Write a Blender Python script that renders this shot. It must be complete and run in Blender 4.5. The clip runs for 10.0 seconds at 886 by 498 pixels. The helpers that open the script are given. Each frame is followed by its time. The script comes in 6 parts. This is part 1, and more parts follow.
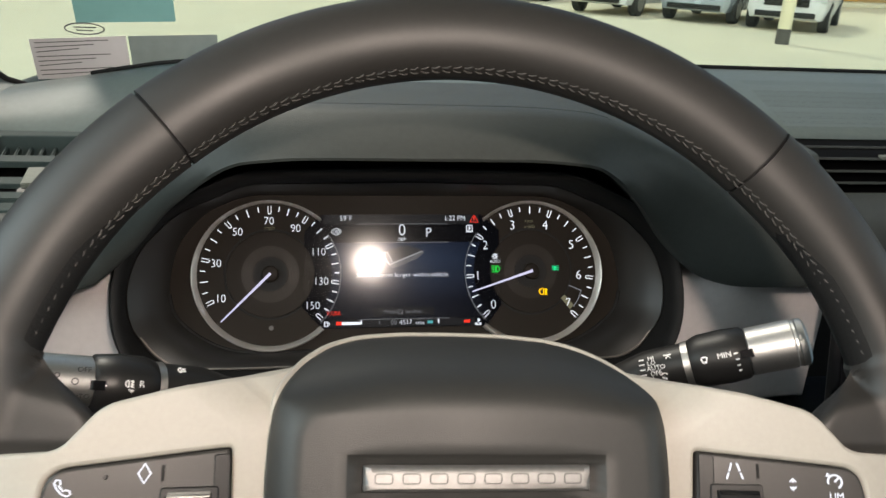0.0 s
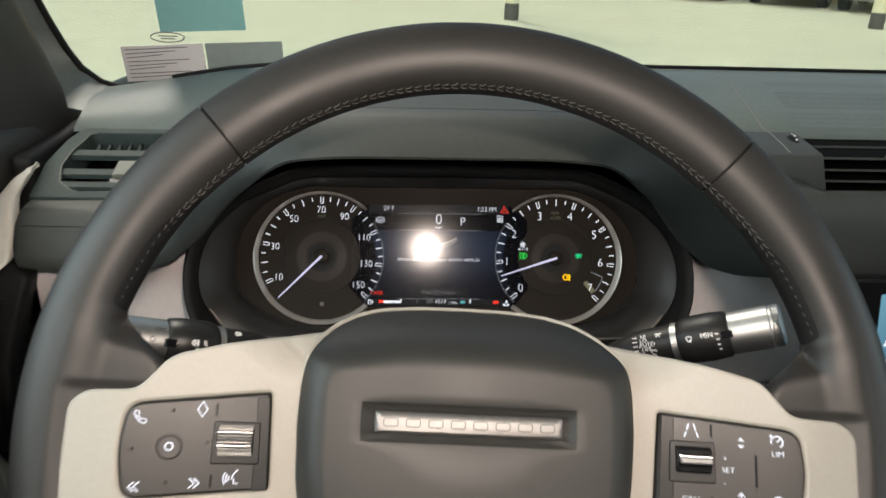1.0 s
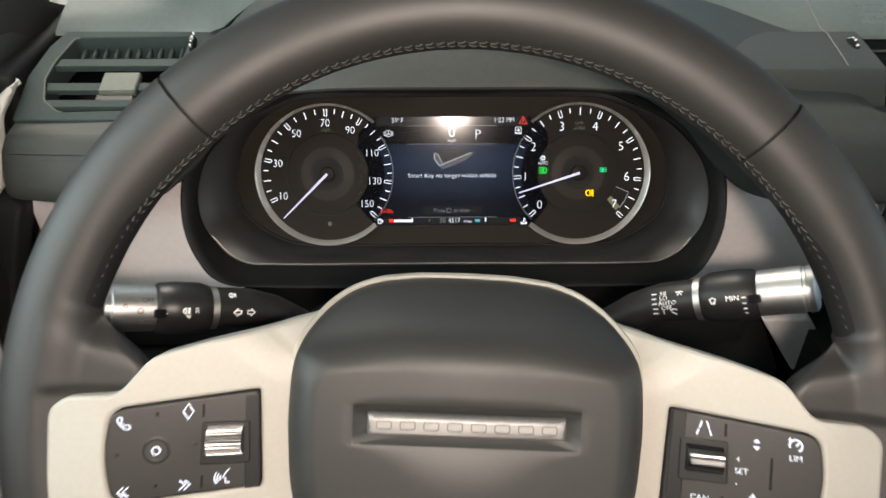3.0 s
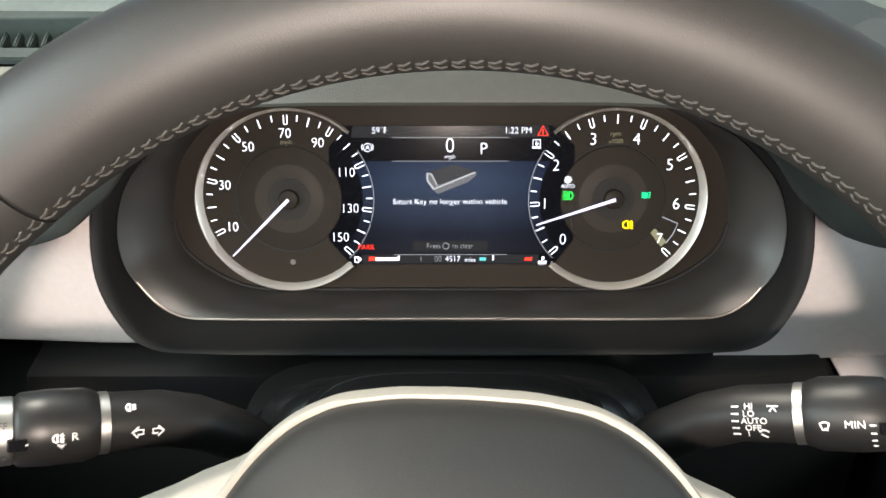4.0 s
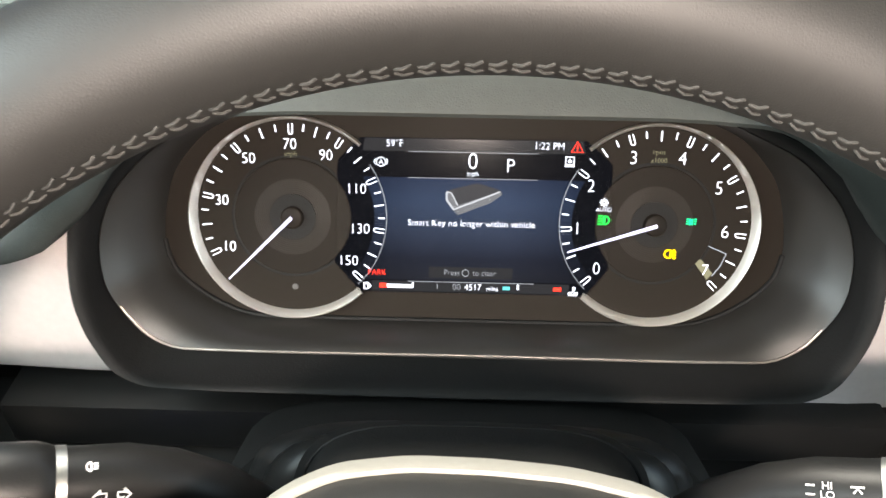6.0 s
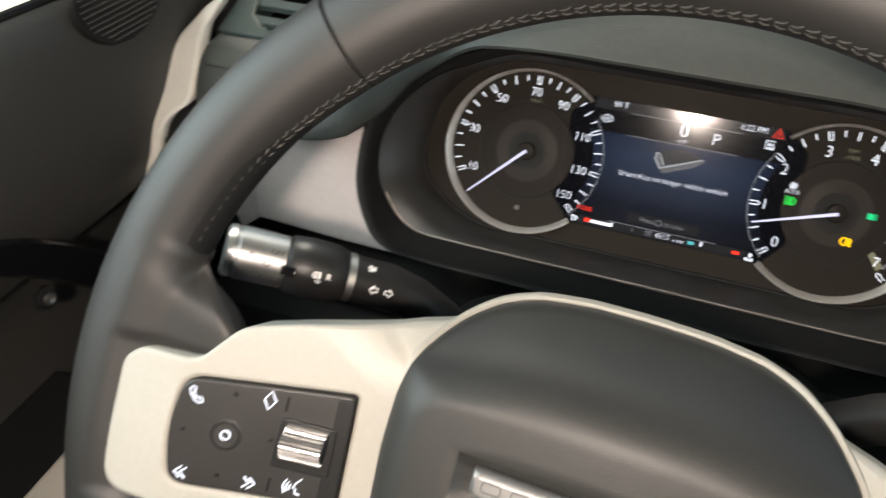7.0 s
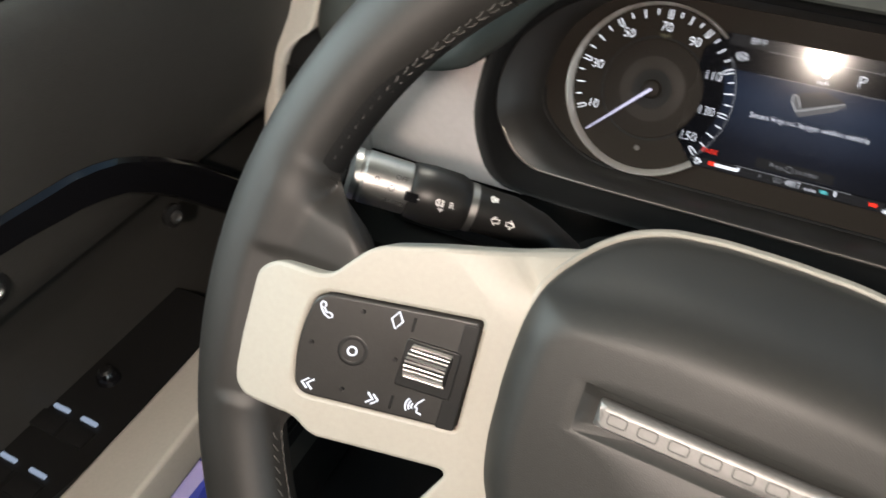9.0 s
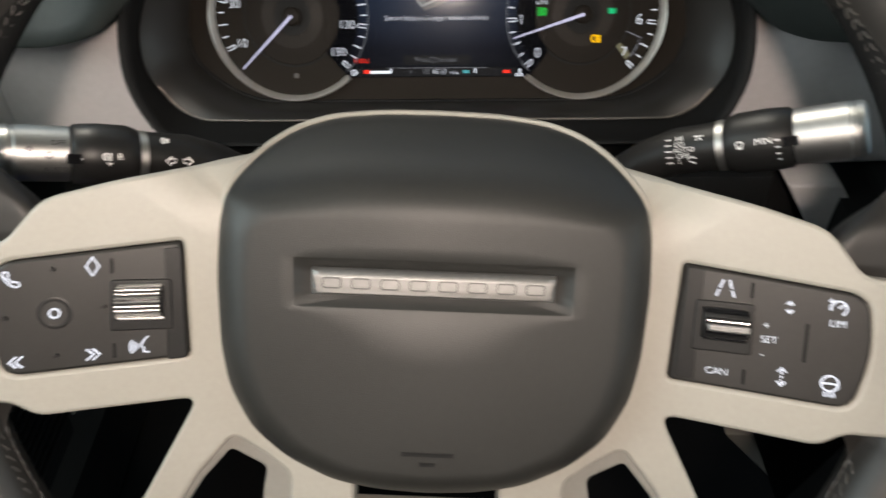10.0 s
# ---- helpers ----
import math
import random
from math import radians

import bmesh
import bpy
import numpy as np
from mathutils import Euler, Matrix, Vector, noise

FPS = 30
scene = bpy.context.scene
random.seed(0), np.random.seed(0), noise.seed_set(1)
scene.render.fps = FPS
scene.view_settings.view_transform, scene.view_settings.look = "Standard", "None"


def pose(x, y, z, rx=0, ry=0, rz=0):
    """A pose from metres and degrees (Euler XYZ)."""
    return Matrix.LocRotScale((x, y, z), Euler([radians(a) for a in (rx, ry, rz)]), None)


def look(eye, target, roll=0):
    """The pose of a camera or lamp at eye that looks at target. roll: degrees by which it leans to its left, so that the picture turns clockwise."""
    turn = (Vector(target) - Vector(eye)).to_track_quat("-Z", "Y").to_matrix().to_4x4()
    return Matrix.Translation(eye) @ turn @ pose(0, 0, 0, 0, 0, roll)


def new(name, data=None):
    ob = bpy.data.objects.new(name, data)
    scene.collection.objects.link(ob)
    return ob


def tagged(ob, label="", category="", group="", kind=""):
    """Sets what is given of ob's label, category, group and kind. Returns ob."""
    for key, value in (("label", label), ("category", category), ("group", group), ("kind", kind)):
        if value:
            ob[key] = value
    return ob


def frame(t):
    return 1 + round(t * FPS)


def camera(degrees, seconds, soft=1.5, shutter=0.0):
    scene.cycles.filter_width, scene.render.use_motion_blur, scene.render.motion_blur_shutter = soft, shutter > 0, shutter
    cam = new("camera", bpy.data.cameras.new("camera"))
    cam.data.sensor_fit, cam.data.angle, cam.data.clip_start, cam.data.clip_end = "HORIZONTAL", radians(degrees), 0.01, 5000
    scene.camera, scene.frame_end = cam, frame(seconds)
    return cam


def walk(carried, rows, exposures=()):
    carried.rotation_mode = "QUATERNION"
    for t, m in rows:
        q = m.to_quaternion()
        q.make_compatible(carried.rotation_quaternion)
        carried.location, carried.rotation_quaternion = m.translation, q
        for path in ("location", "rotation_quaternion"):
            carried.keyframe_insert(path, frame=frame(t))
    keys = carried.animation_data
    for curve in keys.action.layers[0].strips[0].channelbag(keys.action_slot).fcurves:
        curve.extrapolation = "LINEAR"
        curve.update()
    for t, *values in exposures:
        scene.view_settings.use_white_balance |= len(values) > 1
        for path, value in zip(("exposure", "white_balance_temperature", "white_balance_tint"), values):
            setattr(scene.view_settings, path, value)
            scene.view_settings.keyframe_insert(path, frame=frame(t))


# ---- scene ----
cam = camera(59.1, 10.0, soft=1.5, shutter=0.3)
# seconds, eye in metres, then degrees: turn to the left, look up, lean
ROWS = [
    (0, -0.055, -0.5111, 1.5018, -9.19, -21.48, 2.97),
    (0.5, -0.0264, -0.4964, 1.4976, -5.44, -20.63, 3.4),
    (1, -0.0313, -0.5719, 1.5261, -3.39, -22.61, 1.82),
    (1.5, -0.0333, -0.608, 1.5852, -3.25, -31.28, 0.94),
    (2, -0.0344, -0.6187, 1.6042, -2.54, -31.95, 0.66),
    (2.2, -0.0352, -0.6194, 1.6042, -2.45, -32.1, 0.64),
    (3.3, -0.0063, -0.4466, 1.5622, -0.07, -37.56, -0.21),
    (3.5, -0.0122, -0.4167, 1.5572, -0.29, -38.36, -0.03),
    (4, -0.005, -0.3703, 1.5379, -0.04, -38.55, -0.03),
    (4.5, -0.0039, -0.3344, 1.515, -0.22, -38.69, 0.09),
    (5, -0.0065, -0.3168, 1.5023, -0.42, -38.43, 0.35),
    (5.2, -0.0063, -0.3158, 1.5011, -0.37, -38.35, 0.43),
    (6.5, -0.0088, -0.3681, 1.531, 6.48, -37.67, 0.68),
    (7, -0.0036, -0.4305, 1.5379, 18.53, -37.94, 1.94),
    (7.5, -0.0068, -0.4403, 1.5354, 28.13, -39.37, 3.75),
    (8, 0.0016, -0.4303, 1.527, 32.66, -40.82, 3.94),
    (8.5, 0.0028, -0.4271, 1.5256, 33.58, -41.63, 2.44),
    (9, -0.0167, -0.4383, 1.5297, 26.91, -41.86, -0.5),
    (9.5, -0.0164, -0.4585, 1.5158, 12.6, -42.33, -1.19),
    (10, 0.0046, -0.4693, 1.5128, 0.29, -43.03, -0.54),
]
walk(cam, [(t, pose(x, y, z, 90 + up, 0, turn) @ pose(0, 0, 0, 0, 0, lean)) for t, x, y, z, turn, up, lean in ROWS],
     [(0.0, 0.84), (1.0, 0.77), (2.2, 0.62), (3.3, 1.42), (4.5, 2.23), (5.2, 2.35), (6.5, 1.90), (7.0, 1.28), (7.5, 1.26), (8.5, 1.2), (9.2, 1.08), (10.0, 0.74)])

# ---- light: pale daylight in the yard and through the tinted glass, one small torch inside ----
world = bpy.data.worlds.new("yard_sky")
scene.world = world
world.use_nodes = True
wn = world.node_tree.nodes
sky = wn.new("ShaderNodeTexSky")
sky.sky_type = "NISHITA"
sky.sun_disc = False
sky.sun_elevation, sky.sun_rotation = radians(48), radians(200)
sky.dust_density = 4.0
world.node_tree.links.new(sky.outputs[0], wn["Background"].inputs[0])
wn["Background"].inputs[1].default_value = 0.12
sun = new("sun", bpy.data.lights.new("sun", "SUN"))
sun.data.energy, sun.data.angle, sun.data.color = 1.5, radians(12), (1.0, 0.93, 0.8)
sun.matrix_world = look((0, 0, 0), (0.3, -0.7, -1.0))


def pane_light(name, m, sx, sy, power, color):
    lt = new(name, bpy.data.lights.new(name, "AREA"))
    lt.data.shape, lt.data.size, lt.data.size_y, lt.data.energy, lt.data.color = "RECTANGLE", sx, sy, power, color
    lt.matrix_world = m


# daylight through the front side windows
pane_light("window_light_left", look((-0.47, -0.42, 1.62), (0.3, -0.35, 1.15)), 0.55, 0.40, 1.9, (0.80, 0.97, 0.95))
pane_light("window_light_right", look((1.19, -0.42, 1.62), (0.2, -0.35, 1.15)), 0.55, 0.40, 0.9, (0.80, 0.97, 0.95))
pane_light("window_light_rear", look((1.19, -1.25, 1.65), (-0.1, -0.2, 1.2)), 0.65, 0.36, 1.7, (0.86, 0.97, 0.97))
# the small white torch held over the driver's seat, which shows as the bright spot in the cluster's cover glass
torch = new("torch_light", bpy.data.lights.new("torch_light", "AREA"))
torch.data.shape, torch.data.size, torch.data.energy, torch.data.color = "DISK", 0.030, 1.55, (1.0, 0.838, 0.725)
torch.matrix_world = look((0.012, -0.57, 1.60), (-0.06, -0.15, 1.20))

U = 0.093                                   # metres in one dash unit (half the distance between the dial centres)
CENTRE = Matrix.Translation((0, 0, 1.28))
DASH = CENTRE @ pose(0, 0, 0, -26.5)         # the leaning frame of the instruments
LEVEL = CENTRE                               # same origin, level
WHEEL = DASH @ Matrix.Translation((0, -3.0 * U, -1.03 * U)) @ pose(0, 0, 0, -7.0) @ pose(0, 0, 0, 0, 2.6, 0)


# ---- materials ----
def shader(name):
    m = bpy.data.materials.new(name)
    m.use_nodes = True
    return m, m.node_tree.nodes, m.node_tree.links, m.node_tree.nodes["Principled BSDF"]


def surface(name, color, rough=0.5, metal=0.0, grain=900.0, bump=0.15, vary=0.12, spec=0.5, coarse=14.0, cells=False, island=0.0):
    """A worn surface: colour and gloss vary coarsely and finely, with a fine relief."""
    m, n, l, b = shader(name)
    co = n.new("ShaderNodeTexCoord")
    big, small = n.new("ShaderNodeTexNoise"), n.new("ShaderNodeTexNoise")
    big.inputs["Scale"].default_value, small.inputs["Scale"].default_value = coarse, grain * 0.3
    big.inputs["Detail"].default_value = 5.0
    for t in (big, small):
        l.new(co.outputs["Object"], t.inputs["Vector"])
    add = n.new("ShaderNodeMath")
    add.operation = "ADD"
    l.new(big.outputs[0], add.inputs[0]), l.new(small.outputs[0], add.inputs[1])
    ramp = n.new("ShaderNodeMapRange")
    ramp.inputs["From Min"].default_value, ramp.inputs["From Max"].default_value = 0.6, 1.4
    ramp.inputs["To Min"].default_value, ramp.inputs["To Max"].default_value = 1 - vary, 1 + vary
    l.new(add.outputs[0], ramp.inputs["Value"])
    mul = n.new("ShaderNodeVectorMath")
    mul.operation = "SCALE"
    mul.inputs[0].default_value = color
    l.new(ramp.outputs[0], mul.inputs["Scale"])
    l.new(mul.outputs[0], b.inputs["Base Color"])
    rr = n.new("ShaderNodeMapRange")
    rr.inputs["From Min"].default_value, rr.inputs["From Max"].default_value = 0.3, 0.7
    rr.inputs["To Min"].default_value, rr.inputs["To Max"].default_value = max(0.02, rough - 0.06), min(1, rough + 0.06)
    l.new(big.outputs[0], rr.inputs["Value"]), l.new(rr.outputs[0], b.inputs["Roughness"])
    b.inputs["Metallic"].default_value = metal
    b.inputs["Specular IOR Level"].default_value = spec
    if bump:
        if cells:
            fine = n.new("ShaderNodeTexVoronoi")
            fine.feature = "DISTANCE_TO_EDGE"
        else:
            fine = n.new("ShaderNodeTexNoise")
            fine.inputs["Detail"].default_value = 2.0
        fine.inputs["Scale"].default_value = grain
        l.new(co.outputs["Object"], fine.inputs["Vector"])
        bp = n.new("ShaderNodeBump")
        bp.inputs["Strength"].default_value, bp.inputs["Distance"].default_value = bump, 0.0006
        l.new(fine.outputs[0], bp.inputs["Height"]), l.new(bp.outputs[0], b.inputs["Normal"])
    return m


def glow(name, color, strength):
    m, n, l, b = shader(name)
    b.inputs["Base Color"].default_value = (0.0015, 0.0015, 0.002, 1)
    b.inputs["Roughness"].default_value = 0.5
    b.inputs["Specular IOR Level"].default_value = 0.01
    b.inputs["Emission Color"].default_value = (*color, 1)
    b.inputs["Emission Strength"].default_value = strength
    return m


def glass(name, tint=(1, 1, 1), haze=0.0, level=1.0):
    """A clear pane: what lies behind it, and a gloss that grows with the angle; haze adds a soft wide gloss."""
    m, n, l, b = shader(name)
    n.remove(b)
    out = n["Material Output"]
    clear, gloss, mix, fres = n.new("ShaderNodeBsdfTransparent"), n.new("ShaderNodeBsdfGlossy"), n.new("ShaderNodeMixShader"), n.new("ShaderNodeFresnel")
    clear.inputs[0].default_value = (*tint, 1)
    gloss.inputs["Roughness"].default_value = 0.015
    fres.inputs[0].default_value = 1.065 if level < 1 else 1.45
    l.new(fres.outputs[0], mix.inputs[0]), l.new(clear.outputs[0], mix.inputs[1]), l.new(gloss.outputs[0], mix.inputs[2])
    last = mix
    if haze:
        soft, both = n.new("ShaderNodeBsdfGlossy"), n.new("ShaderNodeMixShader")
        soft.inputs["Roughness"].default_value = 0.12
        both.inputs[0].default_value = haze
        l.new(mix.outputs[0], both.inputs[1]), l.new(soft.outputs[0], both.inputs[2])
        last = both
    l.new(last.outputs[0], out.inputs[0])
    return m


LEATHER = surface("black_leather", (0.0172, 0.0160, 0.0146), 0.50, spec=0.5, grain=1500, bump=0.10, cells=True)
PADSKIN = surface("pad_skin", (0.0185, 0.0182, 0.0165), 0.52, spec=0.5, grain=1300, bump=0.14, cells=True)
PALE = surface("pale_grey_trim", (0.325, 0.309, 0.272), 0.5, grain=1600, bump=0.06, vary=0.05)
# trim colour brightened on handle and pull to make up for missing torch light
HANDLE_LIT = surface("pale_handle_brightened", (0.62, 0.60, 0.545), 0.5, grain=1600, bump=0.06, vary=0.05)
PULL_LIT = surface("pale_pull_brightened", (0.42, 0.40, 0.355), 0.5, grain=1600, bump=0.06, vary=0.05)
# darker copy of the trim; on the spoke bevel it stands in for shade
PALE_DARKER = surface("pale_trim_darker", (0.22, 0.21, 0.19), 0.55, grain=1600, bump=0.06, vary=0.05)
FASCIA = surface("stone_grey_panel", (0.57, 0.54, 0.54), 0.6, grain=700, bump=0.12, vary=0.06)
# cowl and dash top share one skin; windscreen daylight is painted into the top's
DASHSKIN_LIT = surface("dash_skin_lit", (0.115, 0.138, 0.131), 0.45, grain=800, bump=0.3, cells=True)
COWLSKIN = surface("cowl_skin", (0.037, 0.041, 0.038), 0.55, spec=0.4, grain=900, bump=0.3, cells=True)
BLACK = surface("satin_black_plastic", (0.010, 0.010, 0.010), 0.42, spec=0.35, grain=1200, bump=0.1)
MATT = surface("matt_black_plastic", (0.007, 0.007, 0.007), 0.7, spec=0.25, grain=900, bump=0.2)
# near-black base puts the shade inside the vents into the colour
DUCTSHADE = surface("duct_shade_black", (0.0022, 0.0022, 0.0024), 0.8, spec=0.05, grain=900, bump=0.1)
GLOSS = surface("gloss_black", (0.006, 0.006, 0.007), 0.12, bump=0.0, vary=0.05)
SATIN = surface("satin_black_tray", (0.014, 0.0125, 0.011), 0.46, spec=1.0, grain=1200, bump=0.04)
SWITCH = surface("switch_black", (0.0195, 0.0182, 0.017), 0.42, grain=1500, bump=0.08)
CHROME = surface("satin_chrome", (0.50, 0.49, 0.47), 0.36, metal=1.0, grain=1200, bump=0.04, vary=0.06)
BRUSHED = surface("brushed_metal", (0.42, 0.42, 0.41), 0.40, metal=1.0, grain=1200, bump=0.15, vary=0.10)
BEZEL = surface("bezel_metal", (0.80, 0.76, 0.70), 0.38, metal=0.8, grain=900, bump=0.03, vary=0.04)
DIAL = surface("dial_face", (0.0148, 0.0118, 0.0091), 0.6, spec=0.10, grain=1000, bump=0.0, vary=0.04)
DIALRING = surface("dial_ring", (0.0128, 0.0102, 0.0080), 0.5, spec=0.09, grain=1000, bump=0.0, vary=0.04)
DOORSKIN = surface("door_skin", (0.031, 0.030, 0.027), 0.55, grain=700, bump=0.3, cells=True)
STITCH = surface("grey_thread", (0.045, 0.043, 0.040), 0.6, grain=2500, bump=0.3)
HEADLINER = surface("headliner", (0.42, 0.41, 0.39), 0.9, grain=500, bump=0.3)
PRINT = surface("white_print", (0.75, 0.76, 0.76), 0.5, bump=0.0, vary=0.02)
PRINTDIM = surface("grey_print", (0.09, 0.088, 0.085), 0.5, bump=0.0, vary=0.02)
PRINTDARK = surface("dark_print", (0.05, 0.05, 0.05), 0.5, bump=0.0, vary=0.02)
OLIVE = glow("olive_lit_print", (0.62, 0.58, 0.36), 0.16)
FILM = surface("blue_protective_film", (0.05, 0.07, 0.42), 0.16, grain=60, bump=0.3, vary=0.3)
FILMSHEEN = surface("lavender_sheen", (0.42, 0.40, 0.72), 0.3, grain=60, bump=0.05, vary=0.1)
PAPER = surface("paper", (0.62, 0.58, 0.58), 0.8, grain=400, bump=0.05, vary=0.03)
PAPERDARK = surface("dark_paper", (0.22, 0.25, 0.24), 0.7, grain=400, bump=0.05, vary=0.1)
TEAL = surface("teal_card", (0.20, 0.40, 0.38), 0.6, grain=400, bump=0.05, vary=0.05)
SCREEN = glow("screen_black", (0.02, 0.03, 0.06), 0.02)


def page_glow(name):
    """A navy page that is lightest across its middle and fades to its edges."""
    m, n, l, b = shader(name)
    co, sp = n.new("ShaderNodeTexCoord"), n.new("ShaderNodeSeparateXYZ")
    l.new(co.outputs["Generated"], sp.inputs[0])
    up, across, mix = n.new("ShaderNodeValToRGB"), n.new("ShaderNodeValToRGB"), n.new("ShaderNodeMix")
    for ramp, stops in ((up, ((0.0, (0.020, 0.022, 0.030)), (0.22, (0.018, 0.022, 0.036)), (0.50, (0.040, 0.054, 0.092)), (0.78, (0.044, 0.068, 0.125)), (1.0, (0.028, 0.044, 0.088)))),
                        (across, ((0.0, (0.30, 0.32, 0.36)), (0.30, (0.9, 0.9, 0.9)), (0.62, (1.0, 1.0, 1.0)), (1.0, (0.30, 0.32, 0.36))))):
        e = ramp.color_ramp.elements
        e[0].position, e[0].color = stops[0][0], (*stops[0][1], 1)
        e[1].position, e[1].color = stops[-1][0], (*stops[-1][1], 1)
        for p, c in stops[1:-1]:
            e.new(p).color = (*c, 1)
    l.new(sp.outputs["Z"], up.inputs[0]), l.new(sp.outputs["X"], across.inputs[0])
    mix.data_type, mix.blend_type = "RGBA", "MULTIPLY"
    mix.inputs[0].default_value = 1.0
    l.new(up.outputs[0], mix.inputs[6]), l.new(across.outputs[0], mix.inputs[7])
    b.inputs["Base Color"].default_value, b.inputs["Specular IOR Level"].default_value = (0.0015, 0.0015, 0.002, 1), 0.01
    b.inputs["Emission Strength"].default_value = 0.27
    l.new(mix.outputs[2], b.inputs["Emission Color"])
    return m


SCREENMID = page_glow("screen_navy")
SCREENBAR = glow("screen_bar", (0.16, 0.16, 0.17), 0.055)
WHITE = glow("screen_white", (0.86, 0.90, 1.0), 0.78)
WHITEDIM = glow("screen_grey", (0.75, 0.78, 0.85), 0.20)
LIT = glow("lit_print", (0.90, 0.93, 1.0), 0.75)
LITBLUE = glow("lit_blue_print", (0.62, 0.76, 1.0), 0.22)
RED = glow("lamp_red", (1.0, 0.04, 0.02), 0.75)
GREEN = glow("lamp_green", (0.03, 1.0, 0.10), 0.5)
GREENBLUE = glow("lamp_teal_green", (0.02, 0.9, 0.32), 0.5)
AMBER = glow("lamp_amber", (1.0, 0.55, 0.0), 0.9)
CYAN = glow("screen_cyan", (0.15, 0.7, 0.75), 0.4)
NEEDLE = glow("needle_white", (0.72, 0.70, 0.95), 0.58)
VENTSKIN = surface("vent_skin", (0.034, 0.048, 0.047), 0.6, spec=0.15, grain=800, bump=0.2, cells=True)
RINGSHEEN = surface("turned_ring_grey", (0.0148, 0.0118, 0.0093), 0.45, bump=0.0, vary=0.04, spec=0.16)
VENTTAB = surface("vent_tab_grey", (0.125, 0.135, 0.115), 0.55, spec=0.25, grain=800, bump=0.1)
BADGE = surface("badge_metal", (0.27, 0.266, 0.26), 0.52, metal=0.9, grain=1200, bump=0.12, vary=0.12)
EDGE_SHEEN = surface("satin_edge_sheen", (0.24, 0.22, 0.20), 0.34, metal=0.7, grain=900, bump=0.02)
THINLIT = glow("key_sign_white", (0.88, 0.90, 1.0), 0.80)
CLEAR = glass("cluster_glass", (0.97, 0.97, 0.97), haze=0.0056, level=0.8)
WINDSCREEN = glass("windscreen_glass", (0.80, 0.88, 0.84))


# ---- building helpers ----
def mesh_bm(me):
    bm = bmesh.new()
    bm.from_mesh(me)
    bpy.data.meshes.remove(me)
    return bm


def curve_bm(cu):
    ob = bpy.data.objects.new("tmp", cu)
    me = bpy.data.meshes.new_from_object(ob)
    bpy.data.objects.remove(ob)
    return mesh_bm(me)


def upright(bm, y=0.0):
    """Turns what was drawn flat (x, y) to stand in x and z at the depth y."""
    for v in bm.verts:
        v.co = Vector((v.co.x, y - v.co.z, v.co.y))
    return bm


def plate(loops, front, back, bevel=0.01, res=2):
    """A slab with holes, outlined in x and z, from depth front to depth back, with rounded edges."""
    cu = bpy.data.curves.new("c", "CURVE")
    cu.dimensions, cu.fill_mode = "2D", "BOTH"
    cu.extrude, cu.bevel_depth, cu.bevel_resolution, cu.offset = max(0.0, (back - front) / 2 - bevel), bevel, res, -bevel
    for loop in loops:
        s = cu.splines.new("POLY")
        s.points.add(len(loop) - 1)
        for p, (x, z) in zip(s.points, loop):
            p.co = (x, z, 0, 1)
        s.use_cyclic_u = True
    bm = curve_bm(cu)
    bpy.data.curves.remove(cu)
    return upright(bm, (front + back) / 2)


def tube(points, r, closed=False, res=3):
    cu = bpy.data.curves.new("c", "CURVE")
    cu.dimensions, cu.bevel_depth, cu.bevel_resolution, cu.use_fill_caps = "3D", r, res, True
    s = cu.splines.new("POLY")
    s.points.add(len(points) - 1)
    for p, c in zip(s.points, points):
        p.co = (*c, 1)
    s.use_cyclic_u = closed
    bm = curve_bm(cu)
    bpy.data.curves.remove(cu)
    return bm


def loft(rings, around=True, along=False, caps=True):
    bm = bmesh.new()
    vs = [[bm.verts.new(c) for c in ring] for ring in rings]
    n = len(rings[0])
    pairs = list(zip(vs, vs[1:])) + ([(vs[-1], vs[0])] if along else [])
    for a, b in pairs:
        for i in range(n if around else n - 1):
            j = (i + 1) % n
            bm.faces.new((a[i], a[j], b[j], b[i]))
    if caps and around and not along:
        bm.faces.new(vs[0][::-1]), bm.faces.new(vs[-1])
    bmesh.ops.recalc_face_normals(bm, faces=bm.faces)
    return bm


def box(x0, x1, y0, y1, z0, z1, bevel=0.0, seg=2):
    bm = bmesh.new()
    bmesh.ops.create_cube(bm, size=1.0)
    for v in bm.verts:
        v.co = Vector(((x0 + x1) / 2 + v.co.x * (x1 - x0), (y0 + y1) / 2 + v.co.y * (y1 - y0), (z0 + z1) / 2 + v.co.z * (z1 - z0)))
    if bevel:
        bmesh.ops.bevel(bm, geom=bm.edges[:], offset=bevel, segments=seg, profile=0.6, affect="EDGES")
    return bm


def rod(a, b, profile, n=32):
    """A turned body from a to b: profile of (share of the way, radius)."""
    a, b = Vector(a), Vector(b)
    q = (b - a).to_track_quat("Z", "Y").to_matrix()
    rings = []
    for s, r in profile:
        c = a.lerp(b, s)
        rings.append([c + q @ Vector((r * math.cos(2 * math.pi * i / n), r * math.sin(2 * math.pi * i / n), 0)) for i in range(n)])
    return loft(rings)


def merge(*bms):
    out = bmesh.new()
    for b in bms:
        me = bpy.data.meshes.new("m")
        b.to_mesh(me)
        b.free()
        out.from_mesh(me)
        bpy.data.meshes.remove(me)
    return out


